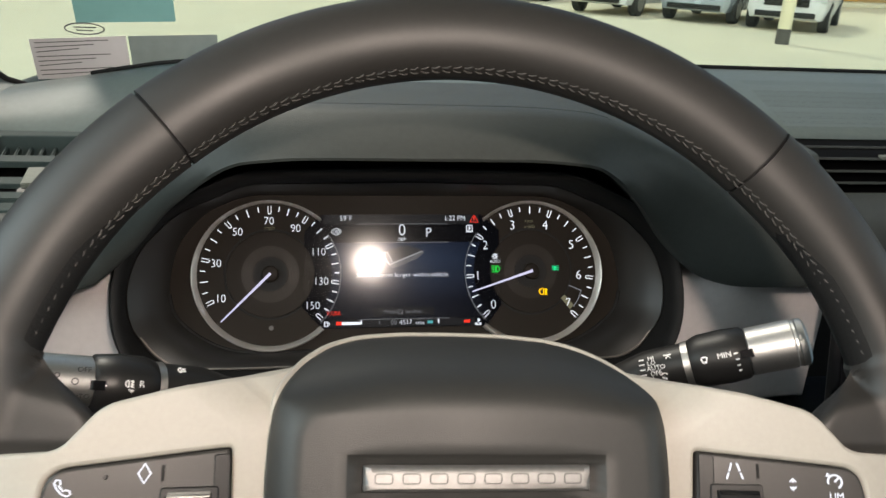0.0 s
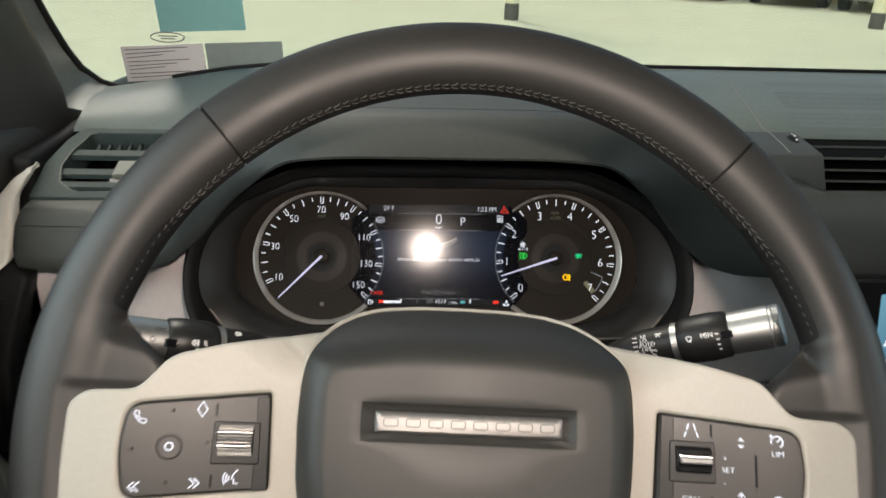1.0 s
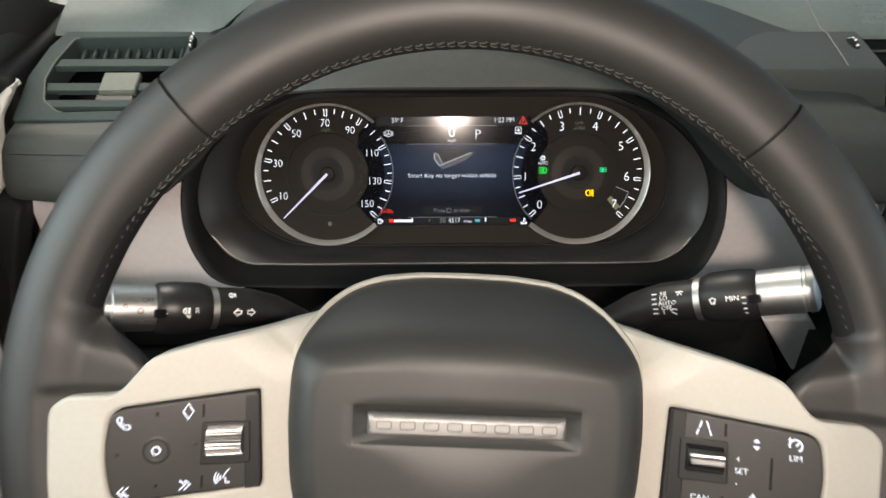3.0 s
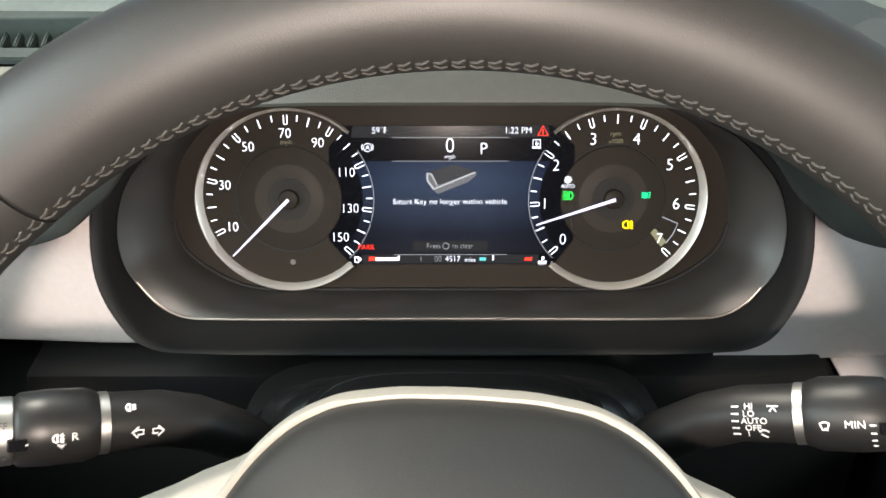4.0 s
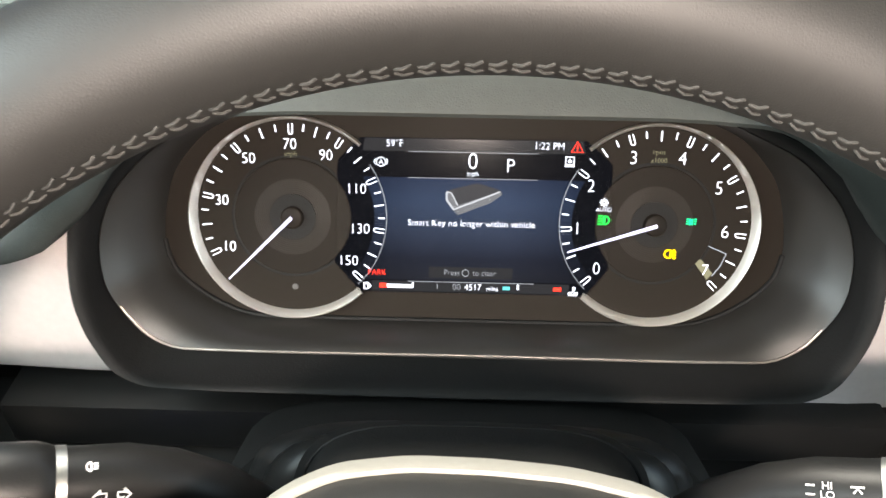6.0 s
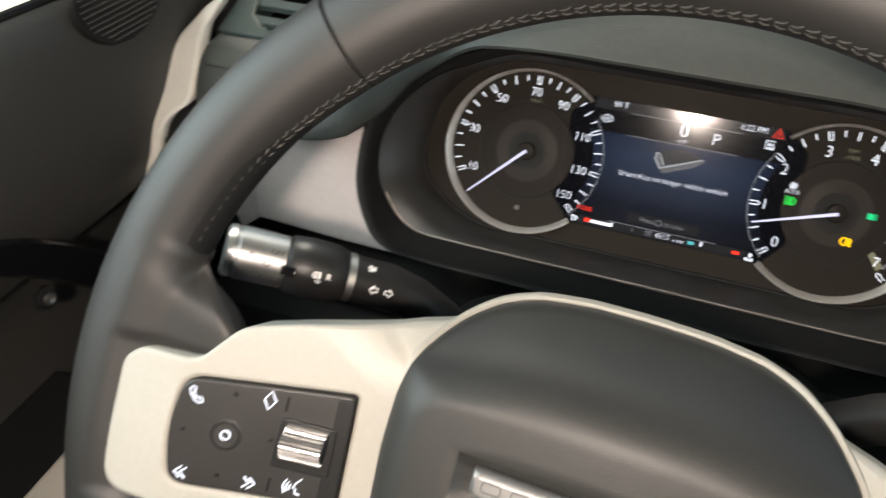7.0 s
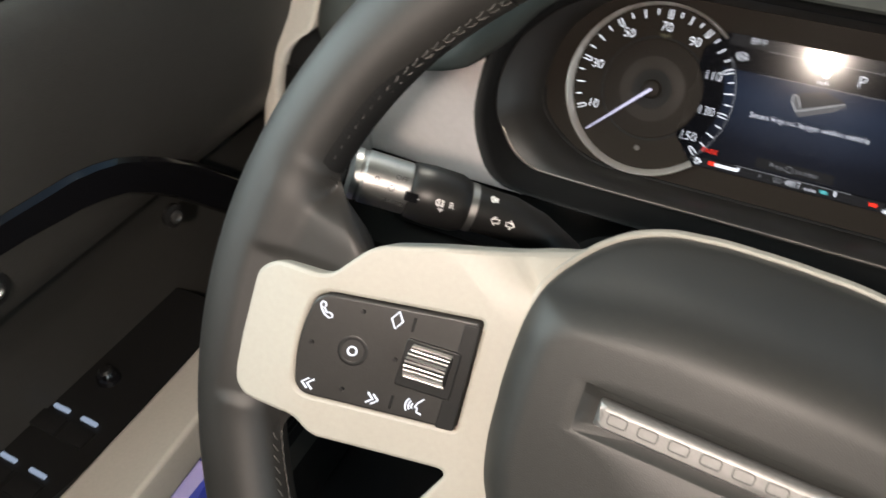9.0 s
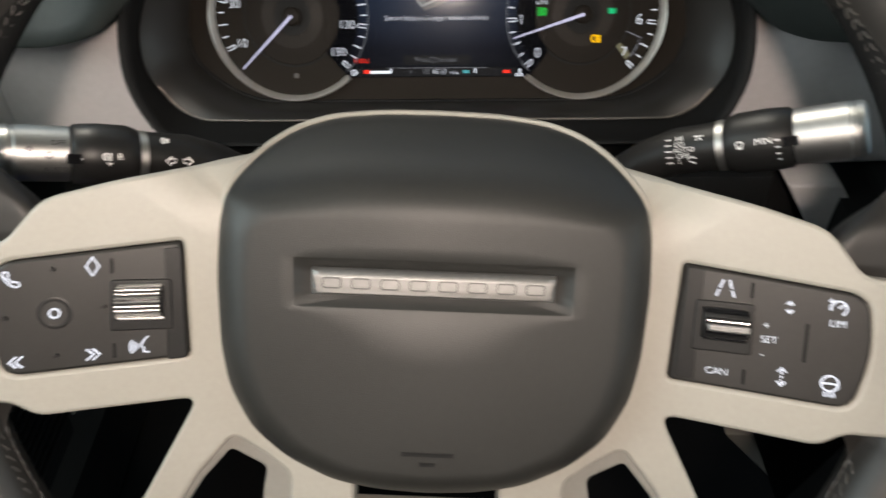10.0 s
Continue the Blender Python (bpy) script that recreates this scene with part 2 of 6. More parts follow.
def rounded(poly, r, n=5):
    """Corner points of a polygon rounded off by r (one number, or one for each corner)."""
    out = []
    for i, p in enumerate(poly):
        rad = r[i] if isinstance(r, (list, tuple)) else r
        p, a, b = Vector(p), Vector(poly[i - 1]), Vector(poly[(i + 1) % len(poly)])
        da, db = (a - p), (b - p)
        k = min(rad, da.length * 0.45, db.length * 0.45)
        if k < 1e-4:
            out.append(tuple(p))
            continue
        s, e = p + da.normalized() * k, p + db.normalized() * k
        for j in range(n + 1):
            t = j / n
            out.append(tuple(s * (1 - t) ** 2 + p * 2 * t * (1 - t) + e * t * t))
    return out


def mirror(half):
    """A whole outline from its right half, listed from top middle to bottom middle."""
    return half + [(-x, z) for x, z in half[::-1] if abs(x) > 1e-6]


def ring_arc(cx, cz, r, a0, a1, n=48):
    """Points on a circle; angles in degrees from straight up, clockwise."""
    return [(cx + r * math.sin(radians(a0 + (a1 - a0) * i / n)), cz + r * math.cos(radians(a0 + (a1 - a0) * i / n))) for i in range(n + 1)]


def band(pts, w):
    """A flat ribbon of width w along points in x and z: its closed outline."""
    left, right = [], []
    for i, p in enumerate(pts):
        a, b = Vector(pts[max(0, i - 1)]), Vector(pts[min(len(pts) - 1, i + 1)])
        d = (b - a).normalized()
        nrm = Vector((-d.y, d.x)) * (w / 2)
        left.append(tuple(Vector(p) + nrm)), right.append(tuple(Vector(p) - nrm))
    return left + right[::-1]


def thing(name, label, category, frame_matrix, at=(0, 0, 0), group="", kind=""):
    ob = new(name)
    ob.matrix_world = frame_matrix @ Matrix.Translation(Vector(at) * U)
    ob["at"] = Vector(at)
    ob.empty_display_size = 0.02
    return tagged(ob, label, category, group, kind)


def part(name, bm, material, parent, label="", smooth=40, scale=U, shift=True):
    """One mesh under a thing or a part. Coordinates are those of the thing's frame, before its own shift."""
    root = parent
    while root.parent:
        root = root.parent
    off = Vector(root["at"]) if shift and "at" in root else Vector((0, 0, 0))
    for v in bm.verts:
        v.co = (v.co - off) * scale
    me = bpy.data.meshes.new(name)
    bm.to_mesh(me)
    bm.free()
    me.materials.append(material)
    if smooth:
        me.shade_smooth()
        me.set_sharp_from_angle(angle=radians(smooth))
    ob = new(name, me)
    ob.parent = parent
    if label:
        ob["label"] = label
    return ob


def solo(name, bm, material, frame_matrix, label, category, at=(0, 0, 0), smooth=40, kind="", group="", scale=U):
    """A thing that is one mesh."""
    for v in bm.verts:
        v.co = (v.co - Vector(at)) * scale
    me = bpy.data.meshes.new(name)
    bm.to_mesh(me)
    bm.free()
    me.materials.append(material)
    if smooth:
        me.shade_smooth()
        me.set_sharp_from_angle(angle=radians(smooth))
    ob = new(name, me)
    ob.matrix_world = frame_matrix @ Matrix.Translation(Vector(at) * scale)
    return tagged(ob, label, category, group, kind)


def words(text, x, z, y, size, material, parent, name="lettering", align="CENTER", turn=0.0, wide=1.0, bend=None, bold=0.0):
    """Raised lettering in the built-in face, its middle at x, z. size: height of a capital."""
    cu = bpy.data.curves.new("t", "FONT")
    cu.body, cu.size, cu.align_x, cu.align_y, cu.extrude = text, size / 0.72, align, "CENTER", 0.002
    cu.offset, cu.resolution_u = bold - 0.027 * size, 3
    bm = curve_bm(cu)
    bpy.data.curves.remove(cu)
    c, s = math.cos(radians(turn)), math.sin(radians(turn))
    for v in bm.verts:
        a, b = v.co.x * wide, v.co.y
        v.co = Vector((x + a * c - b * s, z + a * s + b * c, v.co.z))
    upright(bm, y)
    if bend:
        bend(bm)
    return part(name, bm, material, parent, smooth=0)


def loop_band(pts, w):
    """A closed ribbon of width w: its outer and inner outline."""
    outer, inner, n = [], [], len(pts)
    for i, p in enumerate(pts):
        d = (Vector(pts[(i + 1) % n]) - Vector(pts[i - 1])).normalized()
        nrm = Vector((-d.y, d.x)) * (w / 2)
        outer.append(tuple(Vector(p) + nrm)), inner.append(tuple(Vector(p) - nrm))
    return [outer, inner]


def icon(strokes, x, z, y, size, w, material, parent, name="symbol", turn=0.0, bend=None, fills=()):
    """A small sign of strokes (lists of points) and filled outlines in a box of -1 to 1."""
    c, s = math.cos(radians(turn)) * size, math.sin(radians(turn)) * size
    put = lambda pts: [(x + a * c - b * s, z + a * s + b * c) for a, b in pts]
    bms = [plate(loop_band(put([q for q in p[:-1] if (Vector(q) - Vector(p[0])).length > 1e-6] + [p[0]]), w) if len(p) > 4 and (Vector(p[0]) - Vector(p[-1])).length < 0.42 else [band(put(p), w)], y - 0.002, y + 0.002, 0.0) for p in strokes] + [plate([put(f)], y - 0.002, y + 0.002, 0.0) for f in fills]
    bm = merge(*bms)
    if bend:
        bend(bm)
    return part(name, bm, material, parent, smooth=0)


def circle(r=1.0, cx=0.0, cz=0.0, n=20, a0=0, a1=360):
    return [(cx + r * math.cos(radians(a0 + (a1 - a0) * i / n)), cz + r * math.sin(radians(a0 + (a1 - a0) * i / n))) for i in range(n + 1)]


def resample(loop, n, closed=True):
    pts = [Vector(p) for p in loop] + ([Vector(loop[0])] if closed else [])
    lens = [0.0]
    for a, b in zip(pts, pts[1:]):
        lens.append(lens[-1] + (b - a).length)
    out = []
    for i in range(n):
        d, k = lens[-1] * i / (n if closed else n - 1), 0
        while k < len(lens) - 2 and lens[k + 1] < d:
            k += 1
        out.append(pts[k].lerp(pts[k + 1], (d - lens[k]) / max(1e-9, lens[k + 1] - lens[k])))
    return out


# ---- yard outside ----
CONCRETE = surface("pale_concrete", (0.62, 0.57, 0.42), 0.8, grain=6, bump=0.1, vary=0.10, coarse=0.35)
OCHRE = surface("ochre_wall", (0.62, 0.36, 0.08), 0.75, grain=8, bump=0.05, vary=0.10, coarse=0.8)
TANWALL = surface("tan_wall", (0.44, 0.29, 0.12), 0.75, grain=8, bump=0.05, vary=0.15, coarse=0.8)
POLEPAINT = surface("cream_post", (0.80, 0.74, 0.52), 0.5, grain=40, bump=0.05, coarse=3)
POLEFOOT = surface("grey_post_foot", (0.09, 0.085, 0.075), 0.7, grain=40, bump=0.05, coarse=3)
CARWHITE = surface("white_paint", (0.72, 0.73, 0.73), 0.22, bump=0.0, vary=0.03, coarse=2)
CARSILVER = surface("silver_paint", (0.42, 0.47, 0.52), 0.25, metal=0.4, bump=0.0, vary=0.03, coarse=2)
CARDARK = surface("dark_paint", (0.05, 0.055, 0.055), 0.25, bump=0.0, vary=0.05, coarse=2)
CARGLASS = surface("dark_car_glass", (0.012, 0.014, 0.016), 0.08, bump=0.0, vary=0.02, coarse=2)
TYRE = surface("tyre_rubber", (0.018, 0.018, 0.018), 0.8, grain=60, bump=0.2, coarse=6)
RIM = surface("alloy_rim", (0.40, 0.40, 0.40), 0.35, metal=0.9, bump=0.0, coarse=6)
HEADLAMP = surface("headlamp_lens", (0.55, 0.58, 0.60), 0.12, bump=0.0, vary=0.05, coarse=6)

gm = bmesh.new()
bmesh.ops.create_grid(gm, x_segments=8, y_segments=8, size=300.0)
solo("ground", gm, CONCRETE, Matrix.Identity(4), "pale cream concrete yard floor", "ground", kind="structure", scale=1.0, smooth=0)
solo("wall_north", merge(box(-40, 60, 27.6, 28.0, 0, 6, 0.02)), TANWALL, Matrix.Identity(4), "long tan rendered wall behind the parked cars", "wall", kind="structure", scale=1.0)
for i, (x0, x1) in enumerate(((4.6, 5.6), (9.2, 11.6), (13.4, 15.9), (17.6, 19.6))):
    solo("wall_panel", box(x0, x1, 27.42, 27.596, 0.15, 5.6, 0.03), OCHRE, Matrix.Identity(4), "ochre yellow panel on the tan yard wall", "wall panel", at=((x0 + x1) / 2, 27.5, 0.15), scale=1.0, group="yard wall panels")
solo("kerb", box(-30, 50, 26.3, 27.4, 0.0, 0.14, 0.03), CONCRETE, Matrix.Identity(4), "low pale concrete kerb along the wall", "kerb", kind="structure", scale=1.0)


def yard_post(x, y):
    ob = thing("yard_post", "round cream painted steel post with a grey foot", "post", Matrix.Translation((x, y, 0)))
    part("post", rod((0, 0, 0.28), (0, 0, 4.5), [(0, 0.12), (1, 0.12)], 20), POLEPAINT, ob, scale=1.0)
    part("foot", rod((0, 0, 0.0), (0, 0, 0.28), [(0, 0.128), (0.9, 0.126), (1, 0.121)], 20), POLEFOOT, ob, "grey scuffed foot", scale=1.0)


def parked_car(x, y, turn, paint, label):
    """A sport utility car, nose towards -y of its own frame."""
    ob = thing("parked_car", label, "car", Matrix.Translation((x, y, 0)) @ pose(0, 0, 0, 0, 0, turn) @ Matrix.Scale(0.9, 4), group="cars along the yard wall")
    rings = []
    for s, (w, zs) in ((-2.30, (0.78, (0.34, 0.50, 0.70, 0.86))), (-2.20, (0.90, (0.30, 0.52, 0.80, 0.98))), (-1.6, (0.95, (0.30, 0.60, 0.94, 1.08))),
                       (-0.9, (0.96, (0.30, 0.62, 0.98, 1.14))), (0.6, (0.96, (0.30, 0.62, 0.98, 1.14))), (1.9, (0.94, (0.32, 0.62, 0.98, 1.12))), (2.3, (0.84, (0.42, 0.62, 0.92, 1.02)))):
        a, b, c, d = zs
        rings.append([(-w * 0.9, s, a), (-w, s, b), (-w * 0.98, s, c), (-w * 0.86, s, d), (-w * 0.4, s, d + 0.03), (w * 0.4, s, d + 0.03), (w * 0.86, s, d), (w * 0.98, s, c), (w, s, b), (w * 0.9, s, a)])
    part("body", loft(rings), paint, ob, scale=1.0, smooth=35)
    cab = []
    for s, w, z in ((-0.95, 0.80, 1.12), (-0.25, 0.68, 1.60), (0.4, 0.68, 1.66), (1.5, 0.66, 1.60), (2.1, 0.74, 1.10)):
        cab.append([(-w - 0.06, s, 1.08), (-w, s, z - 0.04), (-w * 0.8, s, z), (w * 0.8, s, z), (w, s, z - 0.04), (w + 0.06, s, 1.08)])
    part("cabin_glass", loft(cab), CARGLASS, ob, "dark tinted windows", scale=1.0)
    part("roof", box(-0.64, 0.64, -0.2, 1.6, 1.60, 1.69, 0.04), paint, ob, scale=1.0)
    part("grille", box(-0.52, 0.52, -2.335, -2.24, 0.60, 0.84, 0.03), GLOSS, ob, "black front grille", scale=1.0)
    part("lower_intake", box(-0.70, 0.70, -2.32, -2.2, 0.34, 0.48, 0.03), BLACK, ob, "black lower air intake", scale=1.0)
    for sx in (-1, 1):
        part("headlamp", box(sx * 0.74 - 0.16, sx * 0.74 + 0.16, -2.30, -2.12, 0.72, 0.86, 0.04), HEADLAMP, ob, scale=1.0)
        part("door_mirror", box(sx * 1.03 - 0.09, sx * 1.03 + 0.09, -0.72, -0.58, 1.08, 1.22, 0.04), paint, ob, scale=1.0)
        for sy in (-1.42, 1.42):
            wheel = part("wheel", rod((sx * 0.72, sy, 0.37), (sx * 0.97, sy, 0.37), [(0, 0.34), (0.1, 0.37), (0.9, 0.37), (1, 0.34)], 28), TYRE, ob, "black tyre", scale=1.0)
            part("rim", rod((sx * 0.95, sy, 0.37), (sx * 0.985, sy, 0.37), [(0, 0.26), (0.7, 0.25), (1, 0.1)], 10), RIM, wheel, "grey alloy rim", scale=1.0, smooth=20)


parked_car(6.7, 24.4, -42, CARDARK, "dark sport utility car parked before the tan wall")
parked_car(7.9, 20.3, -42, CARWHITE, "white sport utility car parked before the tan wall")
parked_car(9.8, 19.1, -40, CARSILVER, "silver sport utility car with a black grille")
parked_car(11.2, 17.7, -38, CARWHITE, "white sport utility car with a dark grille behind a post")
yard_post(8.5, 13.6)
yard_post(1.88, 13.6)

# ---- shell of the car ----
solo("roof_lining", box(-0.52, 1.25, -2.6, 0.20, 1.925, 1.985, 0.02), HEADLINER, Matrix.Identity(4), "pale grey cloth roof lining", "roof lining", at=(0.4, -1, 1.925), kind="structure", scale=1.0)
solo("cabin_floor", box(-0.50, 1.20, -2.6, 1.10, 0.52, 0.56, 0.01), MATT, Matrix.Identity(4), "black carpeted cabin floor", "floor", at=(0.4, -1, 0.52), kind="structure", scale=1.0)
solo("rear_bulkhead", box(-0.52, 1.25, -2.66, -2.602, 0.56, 1.92, 0.01), DOORSKIN, Matrix.Identity(4), "dark rear cabin wall", "wall", at=(0.4, -2.6, 0.56), kind="structure", scale=1.0)
solo("firewall", box(-0.50, 1.20, 0.34, 0.40, 0.56, 1.30, 0.01), MATT, Matrix.Identity(4), "black wall ahead of the footwell", "wall", at=(0.4, 0.34, 0.56), kind="structure", scale=1.0)
solo("passenger_door", merge(box(1.20, 1.26, -2.6, 0.45, 0.56, 1.36, 0.02), box(1.20, 1.26, -0.87, -0.75, 1.361, 1.92, 0.02), box(1.20, 1.26, -2.6, -1.62, 1.361, 1.92, 0.02), box(1.20, 1.26, -1.619, -0.871, 1.361, 1.46, 0.02)), DOORSKIN, Matrix.Identity(4), "dark passenger side doors with two window openings", "door", at=(1.2, -1, 0.56), kind="structure", scale=1.0)
solo("rear_side_wall", box(-0.52, -0.46, -2.6, -0.75, 0.56, 1.92, 0.02), DOORSKIN, Matrix.Identity(4), "dark side wall and pillar behind the driver", "wall", at=(-0.5, -1.6, 0.56), kind="structure", scale=1.0)
solo("door_sill", box(-0.56, -0.43, -2.6, 0.40, 0.56, 1.02, 0.02), MATT, Matrix.Identity(4), "black lower door lining and sill", "sill", at=(-0.5, -1, 0.56), kind="structure", scale=1.0)
# ---- windscreen with its papers ----
def screen_plane(x, zz):
    """A point of the windscreen at the level height zz (dash units)."""
    return Vector((x, 2.10 - 0.30 * (zz - 1.3) - 0.006 * (x + 2.0) ** 2 * (x > -2.0) * 0.3, zz))


def on_screen(u0, u1, z0, z1, lift, thick, nx=8, nz=4, tilt=0.0):
    """A thin sheet that follows the glass."""
    rings = []
    for k in range(nz + 1):
        z = z0 + (z1 - z0) * k / nz
        rings.append([screen_plane(u0 + (u1 - u0) * i / nx, z + tilt * (i / nx)) + Vector((0, -lift, 0)) for i in range(nx + 1)])
    bm = bmesh.new()
    for d in (0, thick):
        vs = [[bm.verts.new(c + Vector((0, -d, 0))) for c in r] for r in rings]
        for a, b in zip(vs, vs[1:]):
            for i in range(nx):
                bm.faces.new((a[i], a[i + 1], b[i + 1], b[i]))
    return bm


pane = on_screen(-4.2, 13.0, 0.6, 6.6, 0, 0.03, 40, 12)
ws = solo("windshield", pane, WINDSCREEN, LEVEL, "clear green-tinted windscreen", "windscreen", at=(4, 2, 1), kind="structure")
ws.visible_shadow = False
EDGE = [(-4.30, 4.2), (-4.10, 3.0), (-3.95, 2.3), (-3.84, 1.83), (-3.75, 1.50), (-3.66, 1.26), (-3.57, 1.12), (-3.42, 1.01), (-3.22, 0.955), (-2.97, 0.945), (-2.6, 1.0), (-2.28, 1.05), (-1.41, 1.13), (0.0, 1.16), (13.0, 1.16)]
edge3 = [screen_plane(x, z) + Vector((0, -0.04, 0)) for x, z in resample(EDGE, 90, False)]
solo("windshield_seal", tube([tuple(p) for p in edge3], 0.034), MATT, LEVEL, "black rubber seal round the windscreen", "seal", at=tuple(edge3[20]), kind="structure")
# trim outside the glass, down to the dash top
rings = []
for p in edge3[:62]:
    d = Vector((-1.6, -0.25, -0.02)) if p.z > 1.3 else Vector((-1.6, -0.25, -0.02)).lerp(Vector((0, -0.7, -0.12)), min(1.0, (1.3 - p.z) / 0.3 + max(0, p.x + 3.4) * 2))
    rings.append([p + Vector((0, 0.02, 0)), p + d * 0.15 + Vector((0, -0.03, 0)), p + d])
solo("screen_trim", loft(rings, around=False), DASHSKIN_LIT, LEVEL, "grey trim beside the windscreen", "trim", at=tuple(edge3[20]), kind="structure", smooth=60)

sheet = thing("window_label", "wide printed paper label taped inside the windscreen", "label", LEVEL, tuple(screen_plane(-2.6, 1.2)))
part("sheet", on_screen(-3.17, -2.345, 1.035, 1.405, 0.03, 0.006, tilt=0.055), PAPER, sheet)
part("sheet", on_screen(-2.325, -1.55, 1.09, 1.46, 0.03, 0.006, tilt=0.04), PAPERDARK, sheet, "grey printed half")
for k in range(8):
    part("text_bar", on_screen(-3.13, -2.50 - 0.13 * (k % 3), 1.37 - 0.042 * k, 1.378 - 0.042 * k, 0.038, 0.003, 3, 1, tilt=0.045), PRINTDIM, sheet)
card = thing("teal_card", "plain teal card stuck inside the windscreen", "card", LEVEL, tuple(screen_plane(-2.4, 1.6)))
part("sheet", on_screen(-2.74, -1.895, 1.565, 2.25, 0.03, 0.006, tilt=0.04), TEAL, card)
oval = thing("oval_sticker", "small oval outlined sticker on the windscreen", "sticker", LEVEL, tuple(screen_plane(-2.68, 1.51)))
ov = [screen_plane(-2.68 + 0.165 * math.cos(a * math.pi / 16), 1.515 + 0.050 * math.sin(a * math.pi / 16)) + Vector((0, -0.04, 0)) for a in range(32)]
part("outline", tube([tuple(p) for p in ov], 0.006, True, 1), PRINTDIM, oval)
part("text_bar", on_screen(-2.77, -2.58, 1.522, 1.532, 0.035, 0.003, 3, 1), PRINTDIM, oval)
part("text_bar", on_screen(-2.75, -2.61, 1.495, 1.505, 0.035, 0.003, 3, 1), PRINTDIM, oval)

# ---- dashboard (level frame) ----
def smooth_at(keys, x):
    """Values between keyed stations on a smooth curve that never overshoots."""
    if x <= keys[0][0]:
        return Vector(keys[0][1])
    if x >= keys[-1][0]:
        return Vector(keys[-1][1])
    i = max(k for k in range(len(keys) - 1) if keys[k][0] <= x)

    def slope_at(k, c):
        if k == 0 or k == len(keys) - 1:
            return 0.0
        h0, h1 = keys[k][0] - keys[k - 1][0], keys[k + 1][0] - keys[k][0]
        d0, d1 = (keys[k][1][c] - keys[k - 1][1][c]) / h0, (keys[k + 1][1][c] - keys[k][1][c]) / h1
        return 0.0 if d0 * d1 <= 0 else 3 * (h0 + h1) / ((2 * h1 + h0) / d0 + (h1 + 2 * h0) / d1)

    h = keys[i + 1][0] - keys[i][0]
    t = (x - keys[i][0]) / h
    out = []
    for c in (0, 1):
        p, q, m, n = keys[i][1][c], keys[i + 1][1][c], slope_at(i, c) * h, slope_at(i + 1, c) * h
        out.append(p * (2 * t ** 3 - 3 * t * t + 1) + m * (t ** 3 - 2 * t * t + t) + q * (3 * t * t - 2 * t ** 3) + n * (t ** 3 - t * t))
    return Vector(out)


# front beam and cowl: lower edge and upper edge, as (depth, height) along x
LOW = [(-3.5, (-0.50, 0.10)), (-2.75, (-0.62, 0.12)), (-2.35, (-0.70, 0.16)), (-2.08, (-0.66, 0.22)), (-1.90, (-0.56, 0.34)), (-1.50, (-0.74, 0.80)), (-1.06, (-0.90, 1.10)), (-0.6, (-0.92, 1.135)),
       (0.6, (-0.92, 1.135)), (1.06, (-0.90, 1.10)), (1.50, (-0.74, 0.80)), (1.90, (-0.56, 0.34)), (2.08, (-0.66, 0.22)), (2.35, (-0.74, 0.18)), (2.75, (-0.80, 0.20)), (13.0, (-0.80, 0.22))]
UP = [(-3.5, (-0.33, 0.485)), (-2.3, (-0.42, 0.53)), (-1.85, (-0.62, 0.86)), (-1.55, (-0.72, 1.17)), (-1.15, (-0.66, 1.34)), (-0.6, (-0.64, 1.37)),
      (0.6, (-0.64, 1.37)), (1.15, (-0.66, 1.34)), (1.6, (-0.72, 1.18)), (2.0, (-0.80, 0.98)), (2.4, (-0.82, 0.87)), (13.0, (-0.82, 0.87))]
REAR = [(-3.5, (-0.13, 0.535)), (-2.2, (-0.12, 0.55)), (-2.0, (0.0, 0.62)), (-1.78, (0.40, 0.98)), (-1.45, (0.55, 1.24)), (-1.0, (0.5, 1.36)), (1.0, (0.5, 1.37)), (1.8, (0.4, 1.27)), (2.4, (0.15, 1.13)), (2.65, (0.05, 1.06)), (2.85, (-0.55, 0.83)), (13.0, (-0.55, 0.83))]
CREST = [(-3.6, (1.50, 1.02)), (-2.8, (1.50, 1.12)), (-1.8, (1.35, 1.30)), (-0.6, (1.2, 1.39)), (2.0, (1.2, 1.40)), (13.0, (1.2, 1.40))]
stations = [-3.26 + 0.08 * i for i in range(int(5.66 / 0.08) + 1)] + [2.5, 2.58, 2.66, 2.74, 2.80, 2.85, 2.92] + [3.1 + 0.3 * i for i in range(32)]
rings = []
for x in stations:
    lo, up, re, cr = (smooth_at(k, x) for k in (LOW, UP, REAR, CREST))
    d = (lo - up)
    out = Vector((-abs(d.y), d.x)).normalized() * 0.02
    pts = [Vector((0.54 if abs(x) < 1.9 else lo.x + 0.45, lo.y + 0.02)), Vector((lo.x + 0.06, lo.y + 0.005)), lo.copy(), lo.lerp(up, 0.08) + Vector((-0.03, 0)), lo.lerp(up, 0.3) + Vector((-0.05, 0)), lo.lerp(up, 0.7) + Vector((-0.04, 0.0)),
           lo.lerp(up, 0.93) + Vector((-0.005, 0.01)), up + Vector((0.05, 0.02)), up.lerp(re, 0.25) + Vector((0, 0.012)), up.lerp(re, 0.6) + Vector((0, 0.01)), re]
    rings.append([Vector((x, p.x, p.y)) for p in pts])
for x, k in ((-3.29, 0.85), (-3.31, 0.6), (-3.315, 0.05)):
    mid_end = sum(rings[0], Vector()) / len(rings[0]) if x == -3.29 else mid_end
    base_end = [v.copy() for v in rings[0]] if x == -3.29 else base_end
    rings.insert(0, [Vector((x, mid_end.y + (v.y - mid_end.y) * k, mid_end.z + (v.z - mid_end.z) * k)) for v in base_end])
